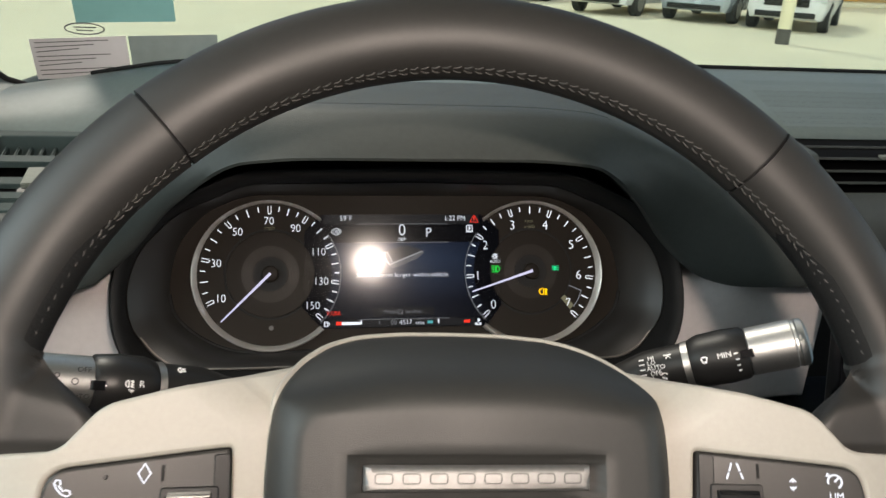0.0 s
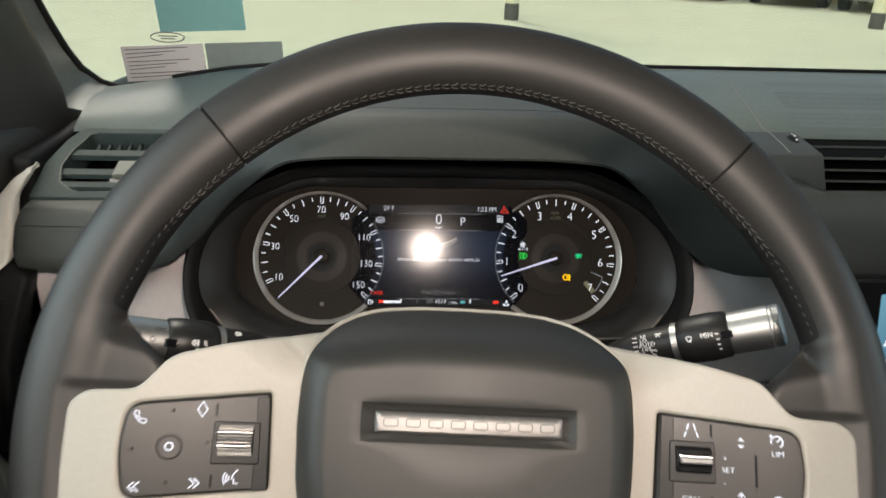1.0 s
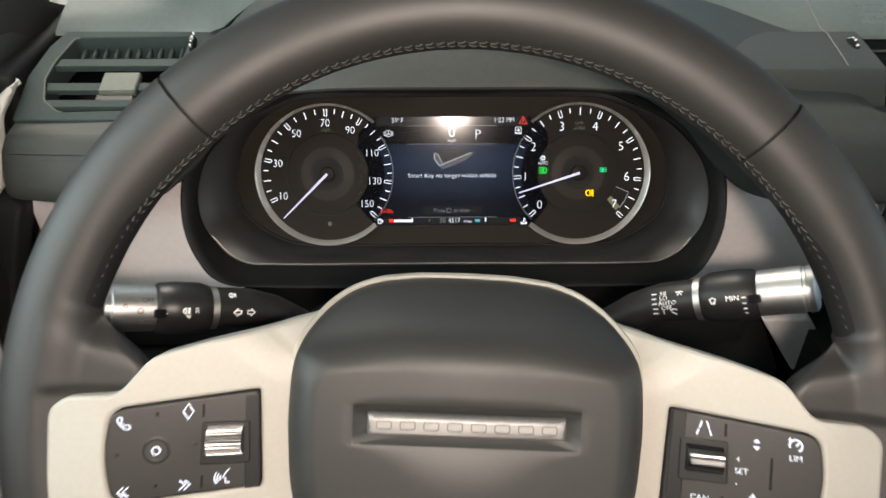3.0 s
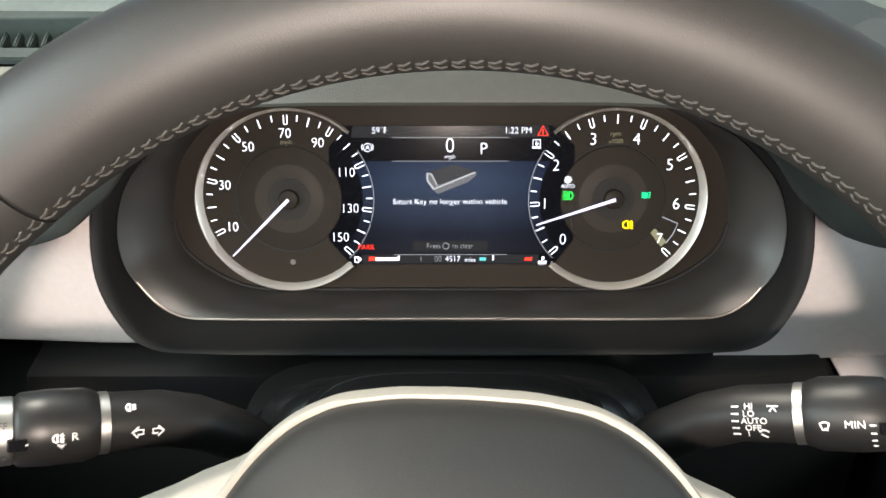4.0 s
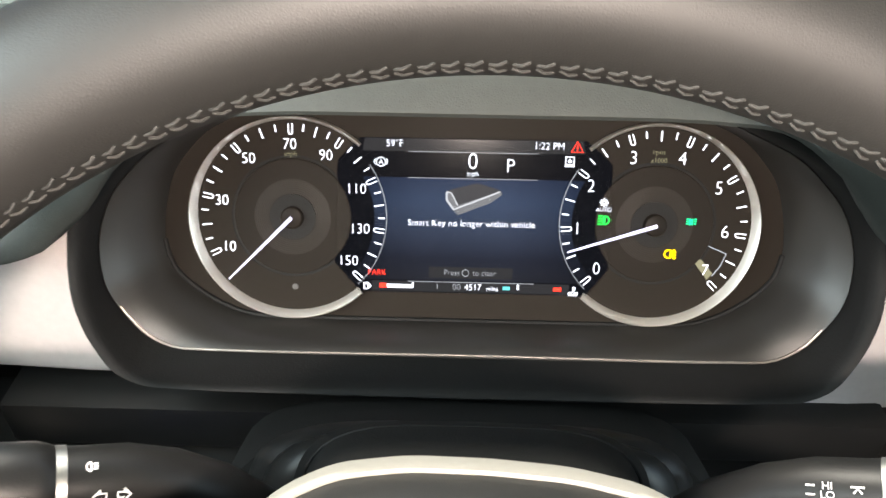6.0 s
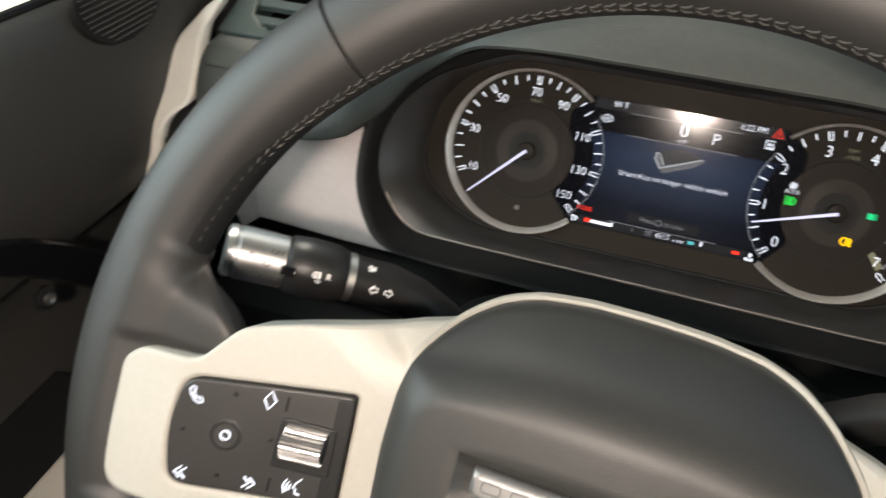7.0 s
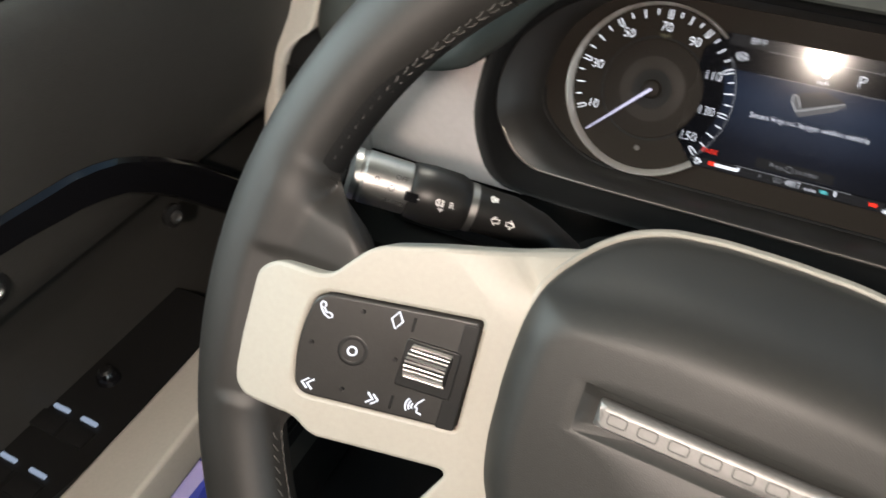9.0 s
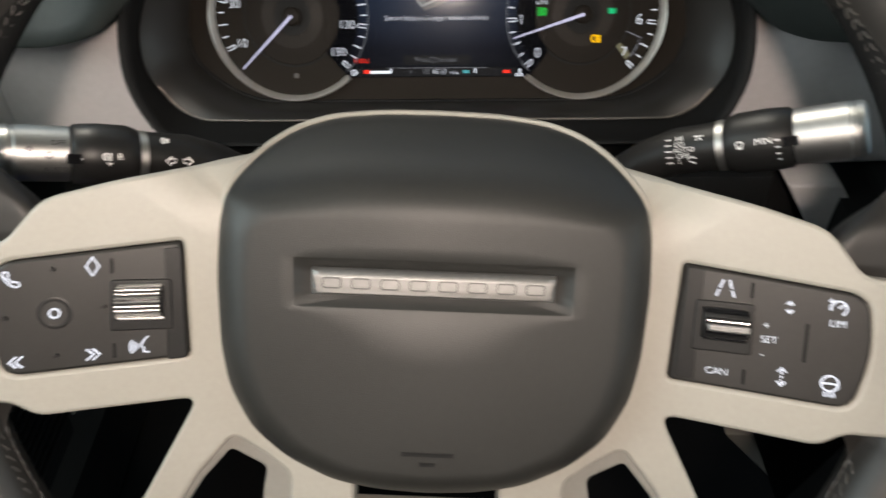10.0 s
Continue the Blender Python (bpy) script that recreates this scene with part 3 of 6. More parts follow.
dash = thing("dashboard", "dark grey soft-skinned dashboard with a cowl over the instruments", "dashboard", LEVEL, (0, 0.5, 0.2))
part("cowl", loft(rings, around=False), COWLSKIN, dash, "dark brown-grey grained instrument cowl and front beam", smooth=50)
# top pad
rings = []
for x in [-3.25] + [-3.2 + 0.15 * i for i in range(109)]:
    re, cr = smooth_at(REAR, x), smooth_at(CREST, x)
    if x < -1.45:
        re = smooth_at([(-3.6, (0.82, 0.87)), (-2.0, (0.82, 0.89)), (-1.45, (0.55, 1.24))], x)
    elif x > 2.4:
        re = smooth_at([(2.4, (0.15, 1.13)), (2.9, (0.02, 1.12)), (13, (0.02, 1.12))], x)
    pts = [re - Vector((0, 0.03)), re + Vector((0.015, 0)), re.lerp(cr, 0.33) + Vector((0, 0.03)), re.lerp(cr, 0.7) + Vector((0, 0.045)), cr, cr + Vector((0.3, 0.0)), Vector((2.3, cr.y - 0.25)), Vector((3.2, cr.y - 0.9))]
    rings.append([Vector((x, p.x, p.y)) for p in pts])
part("backing", merge(box(-1.4, 2.3, 0.50, 0.62, -1.2, 1.20, 0.02), box(-1.85, -1.401, 0.50, 0.62, -1.2, 0.97, 0.02)), MATT, dash)
pad_rings = rings
part("top_pad", loft(rings, around=False), DASHSKIN_LIT, dash, "grey top pad below the windscreen, daylight put into its colour", smooth=50)
# seams on the skin
def pad_point(x, s):
    """A point of the top pad: s from 0 (front edge) to 1 (crest)."""
    r = min(pad_rings, key=lambda q: abs(q[0].x - x))
    a, b, c, d = r[1], r[2], r[3], r[4]
    k = s * 3
    p = a.lerp(b, k) if k < 1 else (b.lerp(c, k - 1) if k < 2 else c.lerp(d, k - 2))
    return Vector((x, p.y, p.z + 0.008))


seam = [tuple(pad_point(2.64 + 0.004 * k, 1.0 - 0.99 * k / 10)) for k in range(11)] + [(2.688, 0.02, 1.139), (2.648, -0.27, 1.131), (2.613, -0.53, 1.119)]
# perforated skin takes the top pad's colour, lightened for daylight
PERF, pn, pl, pb = shader("perforated_skin")
pb.inputs["Base Color"].default_value, pb.inputs["Roughness"].default_value = (0.105, 0.127, 0.120, 1), 0.5
pc_, pv, pr, pm, pk = pn.new("ShaderNodeTexCoord"), pn.new("ShaderNodeTexVoronoi"), pn.new("ShaderNodeMapRange"), pn.new("ShaderNodeMix"), pn.new("ShaderNodeBump")
pv.inputs["Scale"].default_value, pv.inputs["Randomness"].default_value = 420.0, 0.35
pl.new(pc_.outputs["Object"], pv.inputs["Vector"]), pl.new(pv.outputs["Distance"], pr.inputs["Value"])
pr.inputs["From Min"].default_value, pr.inputs["From Max"].default_value = 0.22, 0.34
pm.data_type = "RGBA"
pm.inputs[6].default_value, pm.inputs[7].default_value = (0.045, 0.054, 0.051, 1), (0.110, 0.132, 0.126, 1)
pl.new(pr.outputs[0], pm.inputs[0]), pl.new(pm.outputs[2], pb.inputs["Base Color"])
pk.inputs["Strength"].default_value, pk.inputs["Distance"].default_value = 0.5, 0.0006
pl.new(pr.outputs[0], pk.inputs["Height"]), pl.new(pk.outputs[0], pb.inputs["Normal"])
part("perforated_strip", loft([[pad_point(x, q) + Vector((0, 0, -0.0065)) for q in (0.10, 0.25, 0.4, 0.55, 0.70, 0.80)] for x in [3.0 + 0.15 * k for k in range(40)]], around=False), PERF, dash, "finely perforated skin over the loudspeaker", smooth=60)
part("crest_line", tube([tuple(Vector((x, *(smooth_at(CREST, x)))) + Vector((0, 0.28, 0.012))) for x in [-2.6 + 0.3 * i for i in range(50)]], 0.022, res=1), MATT, dash)
part("seam", tube(seam, 0.0035, res=1), PALE_DARKER, dash, "pale seam line")
for off in (0.0, 0.055):
    part("seam", tube([(x, *(smooth_at(UP, x).lerp(smooth_at(REAR, x), 0.12 + off) + Vector((0, 0.012)))) for x in [-1.3 + 0.1 * i for i in range(27)]], 0.006, res=1), BLACK, dash, "sewn seam of the cowl")
for up_by in (0.70, 0.80):
    part("groove", tube([(x, *(smooth_at(LOW, x).lerp(smooth_at(UP, x), up_by) + Vector((-0.030, 0.003)))) for x in [-3.24 + 0.08 * i for i in range(14)]], 0.006, res=1), BLACK, dash)

# pale fascia panels, standing nearly upright below the beam, cut out round the instrument housing
def housing_edge(z):
    """Half width of the instrument housing where it meets the fascia, at the level height z."""
    w = -0.187 + 0.895 * z
    keys = [(-2.0, 1.70), (-0.84, 1.70), (-0.79, 1.72), (-0.72, 1.80), (-0.53, 1.92), (-0.36, 1.975), (-0.10, 1.985), (0.17, 1.90), (0.5, 1.8)]
    for (p, q), (r, t) in zip(keys, keys[1:]):
        if w <= r:
            return q + (t - q) * max(0.0, (w - p) / (r - p))
    return 1.8


def fascia(s, x1, z0, z1, text):
    f = lambda x, z: Vector((x * s, -0.42 + 0.05 * max(0, x - 2.2), z))
    rings = []
    zs = [z1] + [z1 - 0.02 - (z1 - z0 - 0.06) * k / 24 for k in range(25)] + [z0 + 0.02, z0]
    for i, z in enumerate(zs):
        dz = 0.05 if i == 0 else (0.006 if i == len(zs) - 2 else (0.03 if i == len(zs) - 1 else 0.0))
        x0 = housing_edge(z) + 0.012
        rings.append([f(x0 + (x1 - x0) * k / 10, z) + Vector((0, dz, 0)) for k in range(11)])
    rings.append([p + Vector((0, 0.3, 0)) for p in rings[-1]])
    return part("fascia", loft(rings, around=False), FASCIA, dash, text)


fascia(-1, 3.0, -0.86, 0.26, "pale stone-grey fascia panel")
fascia(1, 3.34, -1.02, 0.28, "pale stone-grey fascia panel")
part("fascia_end", plate([rounded([(-3.22, 0.20), (-3.004, 0.24), (-3.004, -0.86), (-3.16, -0.98), (-3.22, -0.8)], 0.01)], -0.385, -0.20, 0.006), FASCIA, dash, "pale stone-grey end piece")
part("lower_fascia", plate([rounded([(2.52, -1.03), (2.92, -1.03), (3.05, -1.21), (3.20, -1.5), (2.92, -1.62)], 0.04)], -0.62, -0.3, 0.02), FASCIA, dash, "pale stone-grey lower fascia piece")
# black shelf, lower fascia
low = thing("lower_dash", "black lower dashboard and knee panel", "dashboard panel", LEVEL, (0, 0, -1.6))
part("shelf", merge(box(-2.72, 2.42, -0.60, 0.6, -1.30, -0.955, 0.04), box(-3.4, 2.9, 0.0, 0.6, -3.6, -1.28, 0.05)), BLACK, low)
part("knee_panel", loft([[(x, y, z) for y, z in ((-0.1, -1.27), (-0.75, -1.45), (-0.85, -2.0), (-0.4, -3.6), (0.3, -3.6))] for x in (-3.3, -2.0, 0, 2.0, 2.7)], around=False), MATT, low, smooth=30)


# ---- air vents ----
vent = thing("air_vent", "dark side air vent with fins and a grey slider tab", "air vent", LEVEL, (-2.6, 0.3, 0.6))


def vent_pt(x, s, lift=0.0):
    """A point on the sloping vent face: s from 0 (bottom) to 1 (top)."""
    return Vector((x, -0.06 + 0.86 * s - 0.20 * lift, 0.575 + 0.275 * s + 0.85 * lift))


def vent_bar(x0, x1, s0, s1, thick, lift0=0.0):
    b = bmesh.new()
    lo = [b.verts.new(vent_pt(x, s, l)) for l in (lift0, lift0 + thick) for x, s in ((x0, s0), (x1, s0), (x1, s1), (x0, s1))]
    for f in ((0, 3, 2, 1), (4, 5, 6, 7), (0, 1, 5, 4), (1, 2, 6, 5), (2, 3, 7, 6), (3, 0, 4, 7)):
        b.faces.new([lo[i] for i in f])
    bmesh.ops.bevel(b, geom=b.edges[:], offset=0.008, segments=2, affect="EDGES")
    return b




def vent_plate(loops, lift0, lift1, bevel):
    """A slab lying along the vent face, outlined in x and s, which may have an opening."""
    b = plate(loops, -lift1, -lift0, bevel)
    for v in b.verts:
        v.co = vent_pt(v.co.x, v.co.z, -v.co.y)
    return b


VENT_HOLE = rounded([(-2.97, 0.0), (-3.10, 0.13), (-3.165, 0.40), (-3.145, 0.64), (-3.06, 0.95), (-2.13, 0.97), (-2.175, 0.30), (-2.30, 0.02)], 0.035)
part("well", vent_bar(-3.22, -1.92, -0.02, 1.02, 0.02, -0.30), DUCTSHADE, vent)
part("frame", vent_plate([rounded([(-3.28, -0.10), (-3.31, 0.45), (-3.24, 0.85), (-3.14, 1.08), (-1.80, 1.08), (-1.80, -0.10)], 0.04), VENT_HOLE], -0.26, 0.01, 0.012), VENTSKIN, vent, smooth=40)
part("opening_edge", tube([tuple(vent_pt(p[0], p[1], 0.008)) for p in VENT_HOLE if p[0] < -2.9], 0.007, res=2), VENTTAB, vent, "pale edge of the vent opening")
part("louvre", vent_bar(-3.16, -2.12, 0.585, 0.695, 0.06, -0.07), VENTSKIN, vent)
part("louvre", vent_bar(-3.18, -2.12, 0.285, 0.395, 0.05, -0.07), VENTSKIN, vent)
part("louvre", vent_bar(-3.12, -2.14, 0.055, 0.155, 0.05, -0.045), VENTSKIN, vent)
for i in range(10):
    part("fin", vent_bar(-3.005 + i * 0.088, -2.980 + i * 0.088, 0.775, 0.925, 0.07, -0.14), VENTSKIN, vent)
tab = part("slider_tab", vent_bar(-2.72, -2.44, 0.245, 0.485, 0.07, -0.055), VENTTAB, vent, "pale grey slider tab")
part("tab_foot", vent_bar(-2.735, -2.45, 0.155, 0.24, 0.05, -0.065), BLACK, tab)
part("thumbwheel", rod(vent_pt(-2.115, 0.85, 0.0), vent_pt(-2.065, 0.85, 0.0), [(0, 0.05), (0.2, 0.075), (0.8, 0.075), (1, 0.05)], 18), BLACK, vent)
for i in range(4):
    part("thumb_dot", rod(vent_pt(-2.09, 0.765 + 0.055 * i, 0.060), vent_pt(-2.09, 0.765 + 0.055 * i, 0.082), [(0, 0.009), (1, 0.009)], 8), PRINT, vent)
part("joint_line", tube([tuple(vent_pt(-1.96 + 0.06 * k, 0.55 + 0.17 * k, 0.012)) for k in range(4)], 0.005, res=1), BLACK, vent)

mid = thing("centre_vent", "wide black air vent in the middle of the dashboard", "air vent", LEVEL, (5, 0, 0.9))
part("well", box(2.86, 8.0, 0.16, 0.30, 0.70, 1.11, 0.01), DUCTSHADE, mid)
part("well_floor", box(2.86, 8.0, -0.55, 0.159, 0.70, 0.80, 0.01), DUCTSHADE, mid)
BLOCK = [(-0.560, 0.74), (-0.562, 0.82), (-0.563, 0.95), (-0.563, 1.085), (-0.553, 1.106), (-0.53, 1.114), (-0.30, 1.126), (-0.10, 1.132), (0.06, 1.132), (0.06, 0.74)]
part("end_block", loft([[(x - k * 0.30 * (z - 0.83) + k * 0.10 * (y + 0.563), y, z) for y, z in BLOCK] for x, k in ((1.7, 0), (2.2, 0), (2.6, 0.4), (2.92, 1), (2.938, 1))]), COWLSKIN, mid, "dark grained end block of the vent", smooth=40)
# blades carry the duct's painted shade; their front edges are coloured lighter
for y0, y1, z in ((-0.42, -0.10, 1.050), (-0.16, 0.14, 1.072), (-0.45, -0.14, 0.965), (-0.48, -0.18, 0.885)):
    blade = part("louvre", box(2.90, 8.0, y0, y1, z - 0.010, z + 0.010, 0.008), DUCTSHADE, mid)
    part("blade_edge", box(2.90, 8.0, y0 - 0.008, y0 - 0.001, z - 0.009, z + 0.009, 0.002), COWLSKIN, blade)
part("slider_tab", box(3.44, 3.52, -0.46, -0.40, 1.050, 1.080, 0.012), VENTTAB, mid, "small grey slider tab")
part("thumbwheel", rod((2.765, -0.18, 1.07), (2.815, -0.18, 1.07), [(0, 0.06), (0.2, 0.10), (0.8, 0.10), (1, 0.06)], 20), BLACK, mid)
for i in range(4):
    turn = radians(-40 + 27 * i)
    part("thumb_dot", rod((2.79, -0.18 + 0.098 * math.sin(turn), 1.07 + 0.098 * math.cos(turn)), (2.79, -0.18 + 0.106 * math.sin(turn), 1.07 + 0.106 * math.cos(turn)), [(0, 0.010), (1, 0.010)], 8), PRINT, mid)

# ---- touchscreen ----
ts = thing("touchscreen", "glossy black touchscreen with a lit blue page", "touchscreen", LEVEL @ Matrix.Translation((0, 0, -0.24 * U)) @ pose(0, 0, 0, -12), (3.0, -1.1, -0.6))
part("casing", plate([rounded([(2.99, 0.32), (7.0, 0.32), (7.0, -0.98), (2.99, -0.98)], 0.06)], -1.13, -0.95, 0.03), GLOSS, ts)
BLUEPAGE, nn, ll, bb = shader("screen_blue_page")
grad, cc = nn.new("ShaderNodeValToRGB"), nn.new("ShaderNodeTexCoord")
sep = nn.new("ShaderNodeSeparateXYZ")
ll.new(cc.outputs["Generated"], sep.inputs[0]), ll.new(sep.outputs["Z"], grad.inputs[0])
grad.color_ramp.elements[0].color, grad.color_ramp.elements[1].color = (0.010, 0.035, 0.10, 1), (0.14, 0.34, 0.44, 1)
bb.inputs["Base Color"].default_value = (0.01, 0.01, 0.01, 1)
bb.inputs["Roughness"].default_value = 0.25
bb.inputs["Emission Strength"].default_value = 0.6
ll.new(grad.outputs[0], bb.inputs["Emission Color"])
part("screen", plate([rounded([(3.25, 0.20), (6.8, 0.20), (6.8, -0.86), (3.25, -0.86)], 0.02)], -1.140, -1.131, 0.002), BLUEPAGE, ts, "lit blue page")
icon([circle(0.42, 0, 0.45, 14), circle(0.9, 0, -0.9, 12, 20, 160) + [(-0.85, -0.6)]], 3.36, 0.10, -1.145, 0.043, 0.008, LIT, ts)
icon([[(-0.7, -0.8), (0, 0.9), (0.7, -0.8), (0, -0.3), (-0.7, -0.8)]], 3.335, -0.17, -1.145, 0.038, 0.009, LIT, ts)
icon([[(-0.55, 0.9), (0.55, 0.9), (0.55, -0.9), (0, -0.45), (-0.55, -0.9), (-0.55, 0.9)]], 3.325, -0.345, -1.145, 0.043, 0.009, LIT, ts)
icon([[(0.1, 0.9), (0.1, -0.5)], [(0.1, 0.9), (0.7, 0.6)], circle(0.35, -0.2, -0.6, 12)], 3.31, -0.515, -1.145, 0.045, 0.009, LIT, ts)
words("VA", 3.66, -0.43, -1.145, 0.035, LIT, ts)
words("LOW", 3.62, -0.74, -1.145, 0.035, LIT, ts)
words("LA", 3.68, -0.785, -1.145, 0.035, LIT, ts)
console = thing("centre_console", "black centre console beside the steering column", "console", LEVEL, (4.5, -1, -3))
part("upper_panel", box(3.22, 7.0, -0.70, 0.0, -1.25, -1.03, 0.06), MATT, console)
part("side_panel", loft([[(2.93, y, z), (3.40, y, z), (3.40, y2, z), (2.93, y2, z)] for y, y2, z in ((-1.0, 0.0, -1.14), (-1.15, 0.0, -1.2), (-1.88, 0.0, -1.55), (-1.92, 0.0, -2.2), (-1.6, 0.0, -3.8))]), MATT, console, smooth=30)
part("tunnel", box(3.42, 7.0, -1.6, -0.2, -3.8, -1.5, 0.1), BLACK, console)
part("foot_trim", plate([rounded([(2.79, -4.12), (3.13, -4.12), (4.0, -5.2), (3.80, -5.35)], 0.05)], -0.66, -0.55, 0.02), PALE_DARKER, console, "grey lower trim of the console")
BTN = pose(0, 0, 0, -26.5)
startb = part("start_button", rod(BTN @ Vector((3.11, -0.85, -2.32)), BTN @ Vector((3.11, -0.95, -2.32)), [(0, 0.17), (1, 0.17)], 32), BLACK, console, "round starter button with a chrome ring")
lean = lambda bm: [setattr(v, "co", BTN @ v.co) for v in bm.verts] and bm
part("ring", lean(rod((3.11, -0.92, -2.32), (3.11, -1.04, -2.32), [(0, 0.165), (0.8, 0.165), (1, 0.15)], 32)), CHROME, startb, "bright chrome ring")
part("cap", lean(rod((3.11, -0.95, -2.32), (3.11, -1.05, -2.32), [(0, 0.145), (0.9, 0.145), (1, 0.13)], 32)), SWITCH, startb)
words("OP", 3.08, -2.32, -1.056, 0.045, LIT, startb, bend=lean)

# ---- instrument cluster ----
ic = thing("instrument_cluster", "lit instrument cluster with two dials and a screen", "instrument cluster", DASH, (0, 0, -0.6))


LIP = mirror([(0, 0.66), (1.12, 0.64), (1.62, 0.42), (1.90, 0.17), (1.985, -0.10), (1.975, -0.36), (1.92, -0.53), (1.80, -0.72), (1.66, -0.785), (1.3, -0.80), (0, -0.805)])
TRAY = mirror([(0, 0.64), (1.14, 0.62), (1.63, 0.40), (1.87, 0.15), (1.95, -0.11), (1.925, -0.36), (1.745, -0.59), (1.59, -0.672), (1.2, -0.68), (0, -0.68)])
FACE = mirror([(0, 0.60), (1.18, 0.60), (1.48, 0.47), (1.67, 0.24), (1.72, 0.02), (1.735, -0.15), (1.69, -0.31), (1.56, -0.43), (1.40, -0.525), (1.25, -0.575), (1.1, -0.585), (0, -0.585)])
N = 160
lip, tray, face = (resample(rounded(k, 0.12, 6), N) for k in (LIP, TRAY, FACE))
ctr = Vector((0, -0.05))
grow = lambda loop, k: [p + (p - ctr).normalized() * k for p in loop]
ring3 = lambda loop, y: [(p.x, y, p.y) for p in loop]
lipy = lambda loop, y: [(p.x, y - 0.18 * max(0.0, min(1.0, (p.y + 0.1) / 0.7)), p.y) for p in loop]
part("housing", loft([lipy(grow(lip, 0.03), 0.30), lipy(grow(lip, 0.03), -0.50), lipy(grow(lip, 0.022), -0.575), lipy(lip, -0.605), lipy(grow(lip, -0.022), -0.60), lipy(grow(lip, -0.045), -0.57), lipy(grow(lip, -0.055), -0.52), ring3(grow(tray, 0.012), -0.335)], caps=False), MATT, ic, "black moulded housing with a rounded lip", smooth=60)
TRAY_STEPS = ((0.0, -0.352, -0.352), (0.03, -0.350, -0.342), (0.30, -0.328, -0.280), (0.52, -0.292, -0.212), (0.70, -0.235, -0.142), (0.82, -0.165, -0.088), (0.90, -0.10, -0.048), (0.96, -0.04, -0.014), (1.0, 0.012, 0.012))


def tray_ring(k, low, side):
    """One line of the scoop: it rolls over its edge along the bottom and runs straight up the sides."""
    pts = [a.lerp(b, k) for a, b in zip(tray, face)]
    return [(p.x, side + (low - side) * max(0.0, min(1.0, (-0.36 - a.y) / 0.22)), p.y) for p, a in zip(pts, tray)]


part("tray", loft([ring3(grow(tray, 0.012), -0.334)] + [tray_ring(*step) for step in TRAY_STEPS], caps=False), SATIN, ic, "satin dark grey sloping surround", smooth=70)
edge = [p for p in grow(tray, -0.008) if p.y < -0.44]
edge.sort(key=lambda p: p.x)
# thin pale tube added to draw the soft highlight on the tray's lip
part("edge_highlight", tube([(p.x, -0.350, p.y + 0.004) for p in edge], 0.008, res=2), EDGE_SHEEN, ic, "added highlight line along the tray's edge")
for s in (-1, 1):
    groove = sorted((p for p in face if p.y < -0.12 and p.x * s > -0.02), key=lambda p: -p.x * s)
    part("groove", tube([(p.x, 0.004, p.y) for p in groove], 0.016, res=2), MATT, ic)
part("face_plate", plate([[(p.x, p.y) for p in grow(face, 0.04)]], 0.012, 0.05, 0.005), DIAL, ic)
SP = [(10, -115.4), (30, -77.1), (50, -39.6), (70, -0.8), (90, 32.1), (110, 64.6), (130, 97.8), (150, 132.0)]
TA = [(k, -132.0 + 38.05 * k) for k in range(8)]


def on_dial(s, r, a):
    return (s + r * math.sin(radians(a)), r * math.cos(radians(a)))


def ticks(s, marks, minor, ystart):
    """Hollow long marks at the numbers and short bars between; split into printed and screen halves by the caller."""
    out = {False: [], True: []}
    for i, (v, a) in enumerate(marks):
        p = on_dial(s, 0.48, a)
        lit = abs(p[0]) < 0.70
        c, sn = math.cos(radians(a)), math.sin(radians(a))
        put = lambda u, w: (s + w * sn + u * c, w * c - u * sn)
        loop = [put(-0.011, 0.513), put(-0.011, 0.465), put(-0.006, 0.456), put(0.006, 0.456), put(0.011, 0.465), put(0.011, 0.513)]
        out[lit].append(plate([band(loop, 0.0054)], ystart[lit] - 0.003, ystart[lit] + 0.001, 0.0))
        if i + 1 < len(marks):
            nxt = marks[i + 1][1]
            for k in range(1, minor):
                b = a + (nxt - a) * k / minor
                q = on_dial(s, 0.48, b)
                li = abs(q[0]) < 0.70
                inner = 0.458 if (k * 2 == minor) else 0.475
                out[li].append(plate([band([on_dial(s, 0.513, b), on_dial(s, inner, b)], 0.0066)], ystart[li] - 0.003, ystart[li] + 0.001, 0.0))
    return out


